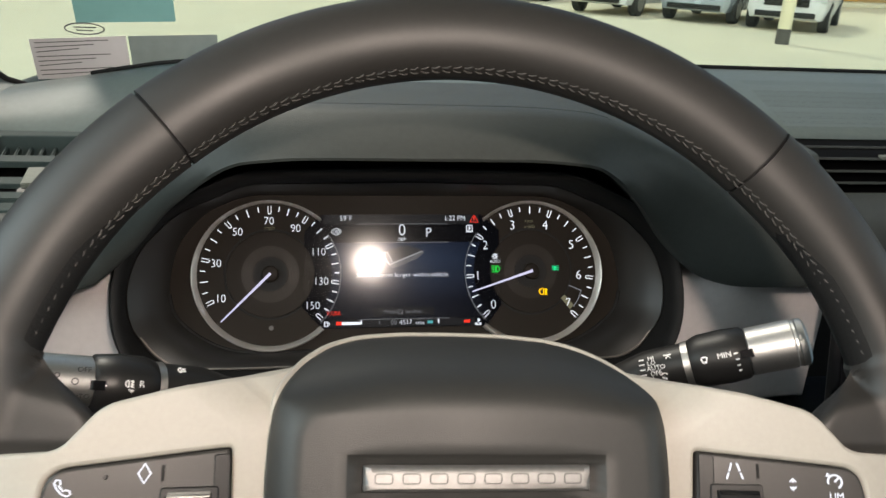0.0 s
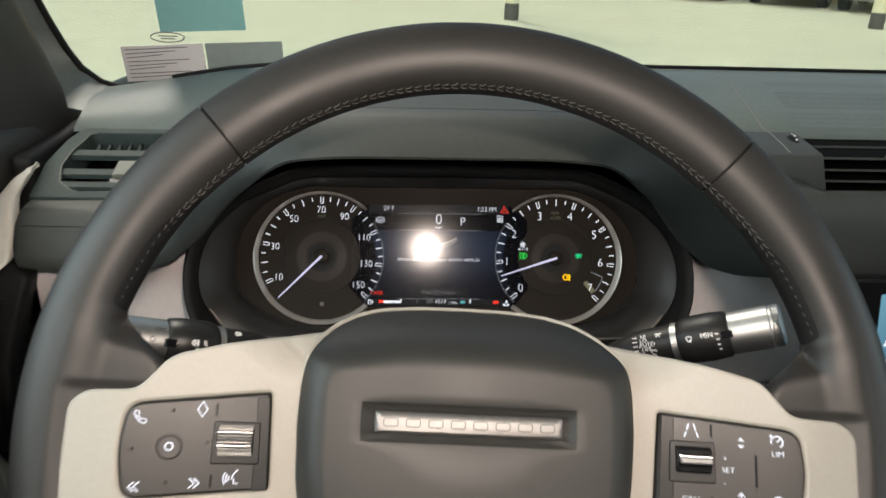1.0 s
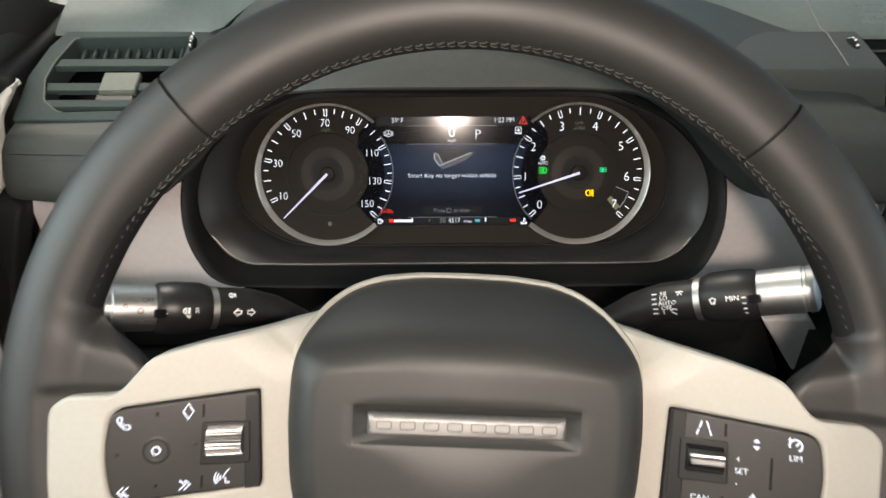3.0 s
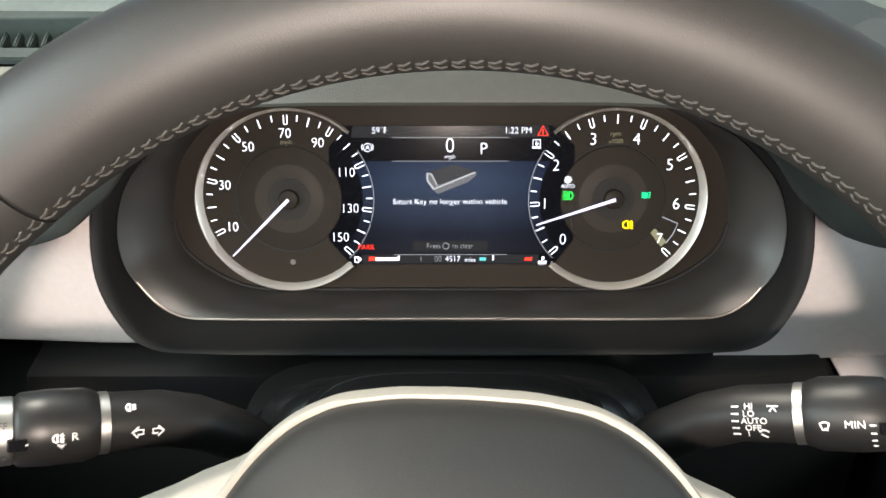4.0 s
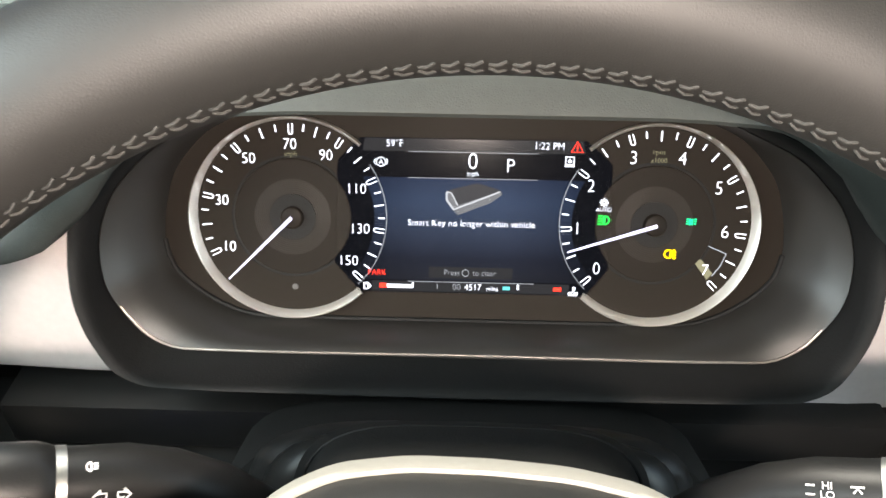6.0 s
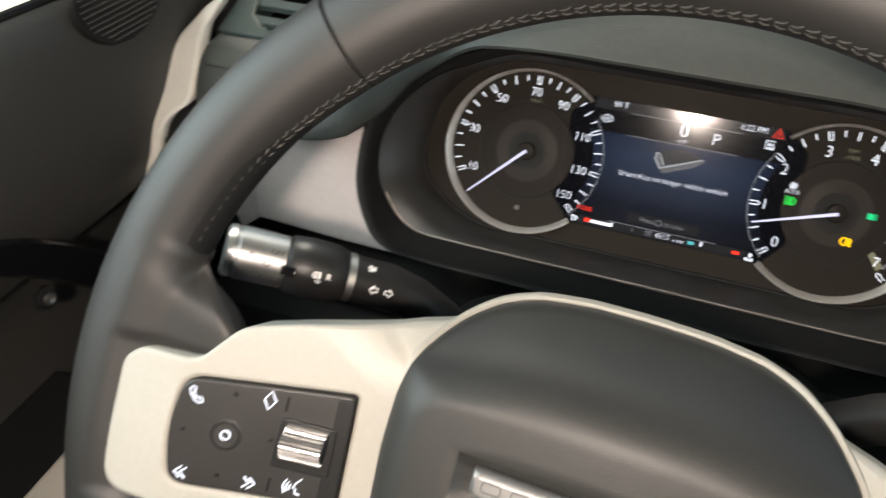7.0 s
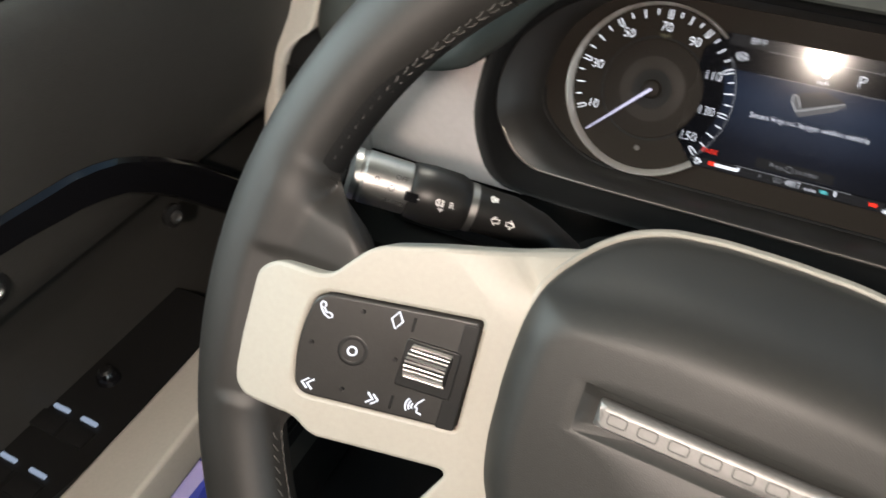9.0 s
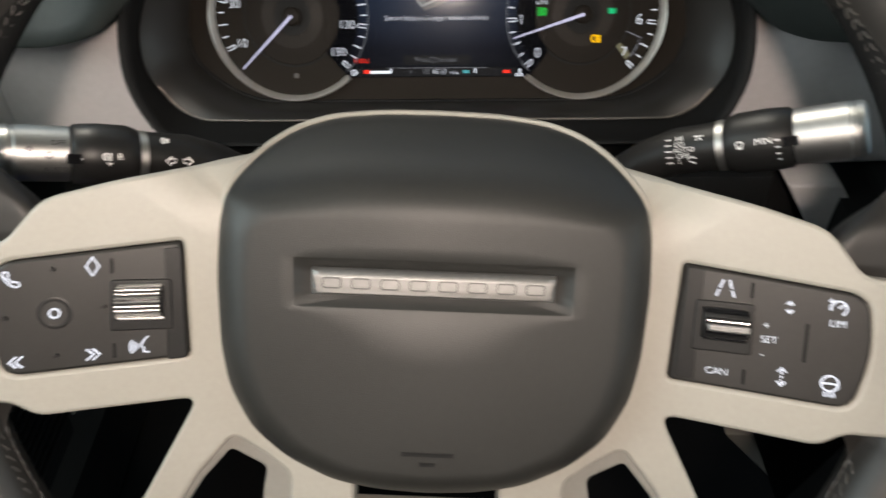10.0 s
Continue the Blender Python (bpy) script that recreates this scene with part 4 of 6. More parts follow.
def dial(s, marks, minor, needle_to, name_label):
    d = part("dial", plate([ring_arc(s, 0, 0.545, 0, 360, 72)[:-1]], -0.004, 0.010, 0.001), DIAL, ic, name_label)
    inner = part("inner_disc", plate([ring_arc(s, 0, 0.325, 0, 360, 60)[:-1], ring_arc(s, 0, 0.105, 0, 360, 36)[:-1]], -0.016, -0.005, 0.004), DIALRING, d)
    part("turned_ring", loft([[(s + r * math.cos(2 * math.pi * i / 48), y, r * math.sin(2 * math.pi * i / 48)) for i in range(48)] for r, y in
         [(0.131 + 0.0055 * k, -0.0175 - (0.0004 if k % 2 else 0)) for k in range(16)]], caps=False), RINGSHEEN, d, smooth=0)
    part("groove", loft([[(s + q * math.cos(2 * math.pi * i / 72), y, q * math.sin(2 * math.pi * i / 72)) for i in range(72)] for q, y in ((0.327, -0.0062), (0.335, -0.009), (0.343, -0.0062))], caps=False), MATT, d)
    # bezel: a cone that opens towards the driver
    rings = []
    for r, y in ((0.535, -0.004), (0.540, -0.012), (0.562, -0.050), (0.569, -0.055), (0.575, -0.050), (0.578, 0.0)):
        slim = lambda a: 0.537 + (r - 0.537) * (1 - 0.55 * max(0.0, math.sin(radians(a))))
        rings.append([(s + slim(a) * math.cos(radians(a)), y, slim(a) * math.sin(radians(a))) for a in [(47 + 266 * i / 90) if s < 0 else (-133 + 266 * i / 90) for i in range(91)]])
    part("bezel", loft(rings, around=False), BEZEL, d, "pale satin metal bezel", smooth=50)
    hub_well = part("hub_well", rod((s, -0.002, 0), (s, -0.020, 0), [(0, 0.128), (1, 0.128)], 40), MATT, d)
    part("hub", rod((s, -0.01, 0), (s, -0.062, 0), [(0, 0.062), (0.85, 0.062), (0.95, 0.058), (1.0, 0.052)], 40), DIALRING, d)
    tip, back = Vector((needle_to[0], needle_to[1])), Vector((s, 0))
    dv = (tip - back).normalized()
    nv = Vector((-dv.y, dv.x))
    root = back - dv * 0.005
    poly = [root + nv * 0.010, tip + nv * 0.0045, tip - nv * 0.0045, root - nv * 0.010]
    part("needle", plate([[tuple(p) for p in poly]], -0.076, -0.066, 0.003), NEEDLE, d, "white lit needle")
    t = ticks(s, marks, minor, {False: -0.006, True: -0.020})
    for mark in t[False]:
        part("tick_mark", mark, LIT, d, smooth=0)
    return d, t[True]


dl, lit_l = dial(-1, SP, 4, (-1.352, -0.349), "speedometer dial with white numbers")
dr, lit_r = dial(1, TA, 4, (0.523, -0.155), "rev counter dial with white numbers")
for text, x, z in (("70", -1.012, 0.400), ("50", -1.241, 0.318), ("90", -0.814, 0.343), ("30", -1.396, 0.083), ("10", -1.363, -0.178)):
    words(text, x, z, -0.008, 0.062, LIT, dl, "number", wide=0.92)
words("mph", -1.007, 0.348, -0.008, 0.030, OLIVE, dl)
part("sensor_dot", rod((-0.995, -0.004, -0.401), (-0.995, -0.012, -0.401), [(0, 0.018), (1, 0.016)], 20), PRINTDIM, dl)
for text, x, z in (("3", 0.866, 0.362), ("4", 1.131, 0.362), ("5", 1.341, 0.206), ("6", 1.394, -0.036)):
    words(text, x, z, -0.008, 0.075, LIT, dr, "number", wide=0.95)
words("7", 1.300, -0.252, -0.014, 0.066, LIT, dr, "number", wide=0.95)
words("rpm", 1.001, 0.398, -0.008, 0.030, OLIVE, dr)
words("x1000", 1.003, 0.352, -0.008, 0.026, OLIVE, dr)
part("red_zone_patch", plate([[(1.235, -0.205), (1.275, -0.190), (1.345, -0.270), (1.315, -0.305)]], -0.0100, -0.0065, 0.0), OLIVE, dr)
part("warning_outline", plate([band([(1.311, -0.115), (1.412, -0.157), (1.385, -0.225), (1.343, -0.284)], 0.006)], -0.009, -0.0065, 0.0), WHITEDIM, dr)
icon([[(-1, 0.7), (-0.5, 0.7)], [(-1, 0.2), (-0.5, 0.2)], [(-1, -0.3), (-0.5, -0.3)], [(-0.3, 0.8), (-0.3, -0.6)], circle(0.55, -0.25, 0.1, 12, -90, 90), circle(0.55, 0.4, 0.1, 12, 90, 270), [(0.65, 0.7), (1.1, 0.7)], [(0.65, 0.2), (1.1, 0.2)], [(0.65, -0.3), (1.1, -0.3)]], 1.199, 0.019, -0.024, 0.026, 0.0065, GREENBLUE, dr, "side_lamp_sign")
icon([circle(0.65, -0.3, 0, 14, 90, 270) + [(0.05, -0.65), (0.05, 0.65), (-0.3, 0.65)], [(0.3, 0.55), (0.9, 0.3)], [(0.3, 0.05), (0.9, -0.2)], [(0.3, -0.45), (0.9, -0.7)], [(0.6, 0.75), (0.6, -0.8)]], 1.098, -0.161, -0.024, 0.034, 0.008, AMBER, dr, "fog_lamp_sign")

OCT = [(-0.622, 0.447), (0.610, 0.449), (0.754, 0.326), (0.760, -0.262), (0.64, -0.415), (-0.625, -0.415), (-0.768, -0.252), (-0.748, 0.322)]
disp = part("display", plate([OCT], -0.013, -0.0045, 0.001), SCREEN, ic, "dark lit screen between the dials")
def mid_outline(top, bottom, r=0.455, n=14):
    zs = [top + (bottom - top) * i / n for i in range(n + 1)]
    xr = [1 - math.sqrt(max(0, r * r - z * z)) for z in zs]
    return [(x, z) for x, z in zip(xr, zs)] + [(-x, z) for x, z in list(zip(xr, zs))[::-1]]
part("page", plate([mid_outline(0.233, -0.345)], -0.0155, -0.0135, 0.0), SCREENMID, disp)
part("top_bar", plate([[(-0.60, 0.447), (0.59, 0.449), (0.60, 0.378), (-0.61, 0.376)]], -0.0155, -0.0135, 0.0), SCREENBAR, disp)
part("button_bar", plate([[(-0.24, -0.265), (0.23, -0.265), (0.23, -0.33), (-0.24, -0.33)]], -0.0175, -0.016, 0.0), SCREENBAR, disp)
part("foot_bar", plate([[(-0.56, -0.352), (0.55, -0.352), (0.55, -0.41), (-0.56, -0.41)]], -0.0155, -0.0135, 0.0), SCREENBAR, disp)
for z in (0.376, 0.233, -0.352):
    part("rule", plate([[(-0.36, z + 0.0015), (0.35, z + 0.0015), (0.35, z - 0.0015), (-0.36, z - 0.0015)]], -0.018, -0.0165, 0.0), WHITEDIM, disp)
for s in (-1, 1):
    arc = ring_arc(s, 0, 0.522, 55 if s < 0 else -55, 136 if s < 0 else -136, 40)
    part("scale_line", plate([band(arc, 0.004)], -0.018, -0.0165, 0.0), WHITEDIM, disp)
for mark in lit_l + lit_r:
    part("tick_mark", mark, WHITE, disp, smooth=0)
SY = -0.0205
for text, x, z, h, mt in (("59°F", -0.436, 0.418, 0.040, WHITE), ("1:22 PM", 0.405, 0.418, 0.040, WHITE), ("0", -0.008, 0.325, 0.094, WHITE), ("mph", -0.008, 0.260, 0.030, WHITE),
                          ("P", 0.197, 0.305, 0.077, WHITE), ("Smart Key no longer within vehicle", -0.007, -0.017, 0.036, WHITE), ("to clear", 0.072, -0.297, 0.033, WHITEDIM), ("Press", -0.110, -0.297, 0.033, WHITEDIM),
                          ("110", -0.646, 0.163, 0.060, WHITE), ("130", -0.627, -0.060, 0.060, WHITE), ("150", -0.692, -0.242, 0.060, WHITE), ("2", 0.642, 0.205, 0.072, WHITE), ("1", 0.578, -0.033, 0.072, WHITE), ("0", 0.696, -0.257, 0.072, WHITE),
                          ("4517", 0.010, -0.380, 0.038, WHITE), ("00", -0.082, -0.380, 0.038, WHITEDIM), ("miles", 0.118, -0.386, 0.026, WHITE), ("PARK", -0.530, -0.304, 0.034, RED), ("AUTO", 0.718, 0.078, 0.024, WHITE)):
    words(text, x, z, SY, h, mt, disp, "number" if text.isdigit() else "lettering", wide=0.995 if len(text) > 8 else 0.92)
icon([circle(0.8, 0, 0, 20)], -0.033, -0.297, SY, 0.024, 0.0032, WHITEDIM, disp)
icon([[(0, 1), (1, -0.8), (-1, -0.8), (0, 1), (0.2, 0.65)], [(0, 0.35), (0, -0.25)], [(0, -0.42), (0, -0.55)]], 0.556, 0.415, SY, 0.032, 0.006, RED, disp, "warning_triangle")
icon([circle(0.75, 0, 0, 20), [(-0.35, -0.45), (0, 0.5), (0.35, -0.45)], [(-0.2, -0.1), (0.2, -0.1)], circle(1.05, 0, 0, 8, 150, 210), circle(1.05, 0, 0, 8, -30, 30)], -0.510, 0.317, SY, 0.033, 0.0034, WHITE, disp, "stop_start_sign")
icon([[(-0.8, -0.6), (-0.8, 0.9), (0.8, 0.9), (0.8, -0.6), (-0.8, -0.6)], [(0, 0.6), (0, -0.2)], [(-0.4, 0.2), (0, -0.3), (0.4, 0.2)], [(-1, -0.9), (1, -0.9)]], 0.519, 0.338, SY, 0.028, 0.005, WHITE, disp, "door_sign")
icon([circle(0.45, 0, 0.0, 14)] + [[(0.65 * math.cos(k * 0.785), 0.65 * math.sin(k * 0.785)), (1.0 * math.cos(k * 0.785), 1.0 * math.sin(k * 0.785))] for k in range(8)], 0.717, 0.118, SY, 0.024, 0.006, WHITE, disp, "auto_lamp_sign")
icon([circle(0.7, 0.2, 0, 14, -90, 90) + [(0.2, -0.7)], [(-0.2, 0.7), (-0.9, 0.7)], [(-0.2, 0.25), (-0.9, 0.25)], [(-0.2, -0.2), (-0.9, -0.2)], [(-0.2, -0.65), (-0.9, -0.65)], [(0.0, 0.7), (0.0, -0.7)]], 0.719, 0.020, SY, 0.034, 0.0065, GREEN, disp, "headlamp_sign")
# key picture
KEYDARK, KEYLIGHT = glow("screen_key_body", (0.16, 0.16, 0.17), 0.11), glow("screen_key_edge", (0.85, 0.87, 0.92), 0.22)
KEYMID = glow("screen_key_side", (0.5, 0.51, 0.54), 0.12)
part("key_picture", plate([rounded([(-0.150, 0.165), (0.02, 0.210), (0.155, 0.172), (0.110, 0.140), (-0.085, 0.055), (-0.145, 0.11)], 0.02)], SY + 0.001, SY + 0.004, 0.0), KEYDARK, disp)
part("key_side", plate([[(-0.147, 0.158), (-0.122, 0.155), (-0.086, 0.085), (0.150, 0.168), (0.158, 0.150), (0.10, 0.105), (-0.085, 0.030), (-0.145, 0.105)]], SY - 0.0005, SY + 0.0008, 0.0), KEYMID, disp)
part("key_edge", merge(*[plate([band(p, w)], SY - 0.002, SY + 0.001, 0.0) for p, w in (([(-0.100, 0.065), (0.0, 0.105), (0.145, 0.165)], 0.009), ([(-0.147, 0.158), (-0.147, 0.115), (-0.105, 0.058)], 0.011), ([(-0.122, 0.155), (-0.086, 0.085)], 0.007), ([(-0.147, 0.158), (-0.122, 0.155)], 0.007))]), KEYLIGHT, disp)
# fuel and coolant bars
for x0, x1, z0, z1, mt in ((-0.512, -0.475, -0.390, -0.366, RED), (-0.475, -0.330, -0.390, -0.370, WHITE), (-0.333, -0.324, -0.388, -0.358, WHITE), (-0.192, -0.188, -0.390, -0.366, WHITEDIM), (0.178, 0.218, -0.390, -0.370, CYAN),
                           (0.258, 0.268, -0.388, -0.358, WHITE), (0.462, 0.502, -0.390, -0.370, RED), (0.27, 0.46, -0.392, -0.372, SCREENBAR), (0.503, 0.506, -0.392, -0.366, RED), (-0.515, -0.512, -0.392, -0.366, RED)):
    part("gauge_bar", plate([[(x0, z1), (x1, z1), (x1, z0), (x0, z0)]], SY, SY + 0.003, 0.0), mt, disp)
icon([[(-0.8, -0.8), (-0.8, 0.8), (0.2, 0.8), (0.2, -0.8), (-0.8, -0.8)], [(-0.5, 0.5), (-0.1, 0.5)], [(0.5, 0.5), (0.9, 0.0), (0.5, -0.5)]], -0.585, -0.382, SY, 0.022, 0.007, WHITE, disp, "fuel_sign")
icon([[(0, 0.9), (0, -0.4)], [(0, 0.6), (0.5, 0.6)], [(0, 0.2), (0.5, 0.2)], [(-1, -0.5), (-0.3, -0.5)], [(0.3, -0.5), (1, -0.5)], [(-1, -0.9), (1, -0.9)]], 0.572, -0.384, SY, 0.026, 0.007, WHITE, disp, "coolant_sign")
cover_bm = plate([rounded([(x * 0.998, z * 0.998) for x, z in OCT], 0.03)], -0.002, 0.002, 0.0)
bmesh.ops.transform(cover_bm, matrix=Matrix.Translation((0, -0.044, 0)) @ pose(0, 0, 0, 0.9), verts=cover_bm.verts)
cover = part("cover_glass", cover_bm, CLEAR, ic, "clear cover glass of the screen", smooth=0)
cover.visible_shadow = False


# ---- steering wheel ----
sw = thing("steering_wheel", "black leather steering wheel with pale grey spokes", "steering wheel", WHEEL, (0, 0.2, -0.3))


def ease(t):
    t = max(0.0, min(1.0, t))
    return t * t * (3 - 2 * t)


def rim_in(a):
    """Inner radius at the angle a (degrees from the right, upwards): thumb rests above and below each spoke."""
    b = abs((a + 180) % 360 - 180)
    d = b if b < 90 else 180 - b
    if math.sin(radians(a)) > -1e-6:
        return 1.775 + 0.022 * ease((48 - d) / 22) - 0.305 * ease((18.0 - d) / 9.0)
    return 1.775 - 0.010 * ease((48 - d) / 26) - 0.26 * ease((20.5 - d) / 10.0)


def soft_least(a, b, k=0.085):
    h = max(0.0, k - abs(a - b)) / k
    return min(a, b) - h * h * k / 4


def rim_ring(a, n=112):
    """One section of the rim: a round grip, with a thin web running inwards beside the spokes."""
    ri = rim_in(a)
    web = ease((1.775 - ri) / 0.24)
    c, s = math.cos(radians(a)), math.sin(radians(a))
    out = []
    for k in range(n):
        t = 2 * math.pi * k / n
        u, v = math.cos(t), math.sin(t)
        r = 1.9635 + (0.1885 if u > 0 else 1.9635 - ri) * math.copysign(abs(u) ** 0.92, u)
        ru = max(-1.0, (r - 1.9635) / (0.1885 if u > 0 else min(0.1885, 1.9635 - ri)))
        arch = 0.175 * math.sqrt(max(0.0, 1 - ru * ru)) ** 0.95
        edge = 1 - math.sqrt(max(0.0, 1 - max(0.0, min(1.0, (ri + 0.06 - r) / 0.06)) ** 2))
        if v >= 0:
            round_y, flat_y = 0.175 - arch, 0.030 + 0.085 * max(0.0, min(1.0, (1.95 - r) / (1.95 - ri))) + 0.06 * edge
            y = round_y * (1 - web) + (soft_least(round_y, flat_y) if u < 0 else round_y) * web
        else:
            round_y, flat_y = 0.175 + arch, 0.265 - 0.09 * edge
            y = round_y * (1 - web) + (max(round_y, flat_y) if u < 0 else round_y) * web
        x, z = r * c, r * s + 0.028
        if v > 0:
            # a soft bed for the spoke plate's end
            y += 0.020 * ease((1.925 - abs(x)) / 0.06) * ease((z + 0.485) / 0.06) * ease((0.22 - z) / 0.06)
        out.append((x, y, z))
    return out


def rim_piece(a0, a1, n):
    return loft([rim_ring(a0 + (a1 - a0) * i / n) for i in range(n + 1)], caps=True)


SEAM = 47.5
part("rim_top", rim_piece(SEAM + 0.22, 180 - SEAM - 0.22, 90), LEATHER, sw, "smooth black leather top of the rim", smooth=60)
part("rim_side", rim_piece(-60, SEAM - 0.22, 260), LEATHER, sw, smooth=60)
part("rim_side", rim_piece(180 - SEAM + 0.22, 240, 260), LEATHER, sw, smooth=60)
part("rim_bottom", rim_piece(240.5, 299.5, 50), LEATHER, sw, smooth=60)
def grip_ring(a, n=28):
    """A plain round section of the rim."""
    c, s = math.cos(radians(a)), math.sin(radians(a))
    rr = [(1.9635 + 0.1885 * math.cos(2 * math.pi * k / n), 0.175 - 0.175 * math.sin(2 * math.pi * k / n)) for k in range(n)]
    return [(r * c, y, r * s + 0.028) for r, y in rr]


core = [grip_ring(a) for a in range(0, 360, 3)]
part("rim_core", loft([[((1.96 + (math.hypot(q[0], q[2]) - 1.96) * 0.95) * q[0] / math.hypot(q[0], q[2]), 0.175 + (q[1] - 0.175) * 0.90, (1.96 + (math.hypot(q[0], q[2]) - 1.96) * 0.95) * q[2] / math.hypot(q[0], q[2])) for q in r] for r in core], along=True), MATT, sw, smooth=60)


# thread along the inner side of the rim
def rim_point(a, k):
    """A point on the rim's skin; k counts 28 steps round its section (7: front, 14: inner side)."""
    ring, k = rim_ring(a), k * 4
    i = int(k)
    return Vector(ring[i]).lerp(Vector(ring[i + 1]), k - i)


def stitch_run(a0, a1, step):
    bms = []
    a = a0
    while a < a1:
        for k0, k1 in ((12.1, 12.4), (13.1, 12.8)):
            p, q = rim_point(a, k0), rim_point(a + step * 0.75, k1)
            m = rim_point(a + step * 0.37, (k0 + k1) / 2)
            c = Vector((m.x * 0.93, 0.175, m.z * 0.93))
            bms.append(tube([p, m + (m - Vector((m.x * 1.09, 0.175, m.z * 1.09))).normalized() * 0.006, q], 0.0040, res=1))
        a += step
    return merge(*bms)


part("stitching", stitch_run(18, 162, 1.55), STITCH, sw, "grey cross stitching", smooth=60)
part("stitching", stitch_run(200, 226, 1.55), STITCH, sw, "grey cross stitching", smooth=60)
part("stitching", stitch_run(314, 340, 1.55), STITCH, sw, "grey cross stitching", smooth=60)


def fall(z):
    """How far the hub's upper side has fallen back at the height z."""
    return 1.87 * (math.hypot(max(0.0, z - 0.36), 0.06) - 0.06) if z > 0.36 else 0.0


def dish(bm):
    """The spokes fall back towards the hub."""
    for v in bm.verts:
        x = abs(v.co.x)
        if 0.85 < x < 1.55:
            v.co.x *= 1 + 0.030 * (1.55 - x) / 0.6
        v.co.y += 0.03 + 0.30 * max(0.0, min(0.95, 1.62 - x)) + fall(v.co.z) * ease((1.20 - x) / 0.42)
    return bm


def flip(loop, s):
    return [(x * s, z) for x, z in loop]


SPOKE = rounded([(0.60, 0.60), (0.72, 0.535), (0.90, 0.475), (1.18, 0.415), (1.43, 0.345), (1.57, 0.178), (1.80, 0.165), (1.875, 0.10), (1.875, -0.36), (1.80, -0.43), (1.57, -0.42), (1.48, -0.485), (0.90, -0.45),
                 (1.10, -0.84), (1.50, -1.55), (1.36, -1.55), (0.80, -0.61), (0.57, -0.79), (0.57, -0.95), (0.30, -0.95), (0.30, -0.2), (0.30, 0.55)],
                [0.02, 0.1, 0.05, 0.05, 0.06, 0.05, 0.06, 0.05, 0.06, 0.06, 0.05, 0.06, 0.06, 0.05, 0.02, 0.02, 0.05, 0.04, 0.02, 0.02, 0.02, 0.02])
PANEL_L = rounded([(-1.595, 0.112), (-0.945, 0.188), (-0.925, -0.275), (-1.585, -0.322), (-1.625, -0.10)], [0.07, 0.02, 0.02, 0.07, 0.2])
PANEL_R = rounded([(0.935, 0.175), (1.59, 0.112), (1.62, -0.10), (1.575, -0.325), (0.910, -0.295)], [0.02, 0.07, 0.2, 0.07, 0.02])


def grid_cut(bm, step=0.12, x0=0.3, x1=1.9):
    """Cuts a slab across so that it can bend."""
    x = x0
    while x < x1:
        for s in (-1, 1):
            geom = bm.verts[:] + bm.edges[:] + bm.faces[:]
            bmesh.ops.bisect_plane(bm, geom=geom, plane_co=(s * x, 0, 0), plane_no=(1, 0, 0))
        x += step
    return bm


for s, panel in ((-1, PANEL_L), (1, PANEL_R)):
    hole = [(x * 1.0, z * 1.0) for x, z in panel]
    sp = part("spoke", dish(grid_cut(plate([flip(SPOKE, s), hole], -0.005, 0.17, 0.018))), PALE, sw, "pale grey spoke plate", smooth=35)
    part("spoke_web", dish(grid_cut(plate([flip([(0.80, -0.57), (0.50, -0.79), (0.50, -1.5), (1.42, -1.5)], s), rounded(flip([(0.82, -0.69), (0.675, -0.79), (0.69, -0.88), (0.72, -1.45), (1.27, -1.45)], s), 0.03)], 0.05, 0.17, 0.01), 0.12, 0.3, 1.5)), PALE_DARKER, sw, "inner bevel of the spoke with shade in its colour")
part("spoke_frame", dish(grid_cut(plate([rounded([(-0.57, -0.952), (0.57, -0.952), (0.60, -1.55), (-0.60, -1.55)], 0.01)], 0.0, 0.17, 0.018), 0.12, 0.12, 0.5)), PALE, sw, "pale grey lower spoke")

# airbag pad
PAD = mirror([(0, 0.705), (0.25, 0.700), (0.46, 0.677), (0.60, 0.628), (0.705, 0.548), (0.79, 0.425), (0.825, 0.28), (0.835, 0.05), (0.82, -0.22), (0.79, -0.38), (0.70, -0.555), (0.56, -0.675), (0.38, -0.765), (0.2, -0.80), (0, -0.81)])
CREASE = mirror([(0, 0.31), (0.3, 0.31), (0.60, 0.30), (0.675, 0.25), (0.685, 0.1), (0.675, -0.2), (0.62, -0.40), (0.48, -0.56), (0.28, -0.65), (0, -0.67)])
M = 180


def polar(loop, n=M, cz=0.07):
    """The outline as seen from its middle, one point for each angle."""
    pts = resample(rounded(loop, 0.06, 5), 1200)
    byang = [(math.atan2(p.y - cz, p.x), p) for p in pts]
    return [min(byang, key=lambda q: abs(q[0] + math.pi - 2 * math.pi * (i + 0.5) / n))[1] for i in range(n)]


PAD = [(x * 1.008, z * 0.995) for x, z in PAD]
po, pc = polar(PAD), polar(CREASE)
slope_pad = lambda s: 0.097 + 0.115 * max(0.0, 1 - s) ** 2.2 + (0.063 * (1 - s / 0.06) ** 2 if s < 0.06 else 0.0)
steps = [-0.01, 0.0, 0.02, 0.04, 0.07] + [0.1 + 0.06 * k for k in range(16)]
rings = [[(p.x + (q.x - p.x) * s, (0.42 if s < 0 else slope_pad(s)) + fall(p.y) * (1 - max(0, s)) ** 2.3, p.y + (q.y - p.y) * s) for p, q in zip(po, pc)] for s in steps]
ctr2 = Vector((0, -0.05))
grown = lambda k: [(ctr2 + (p - ctr2) * k) for p in po]
sr = [[(p.x, y + fall(q.y), p.y) for p, q in zip(grown(k), po)] for k, y in ((0.96, 0.30), (1.005, 0.268), (1.020, 0.272), (1.028, 0.295), (1.030, 0.36))]
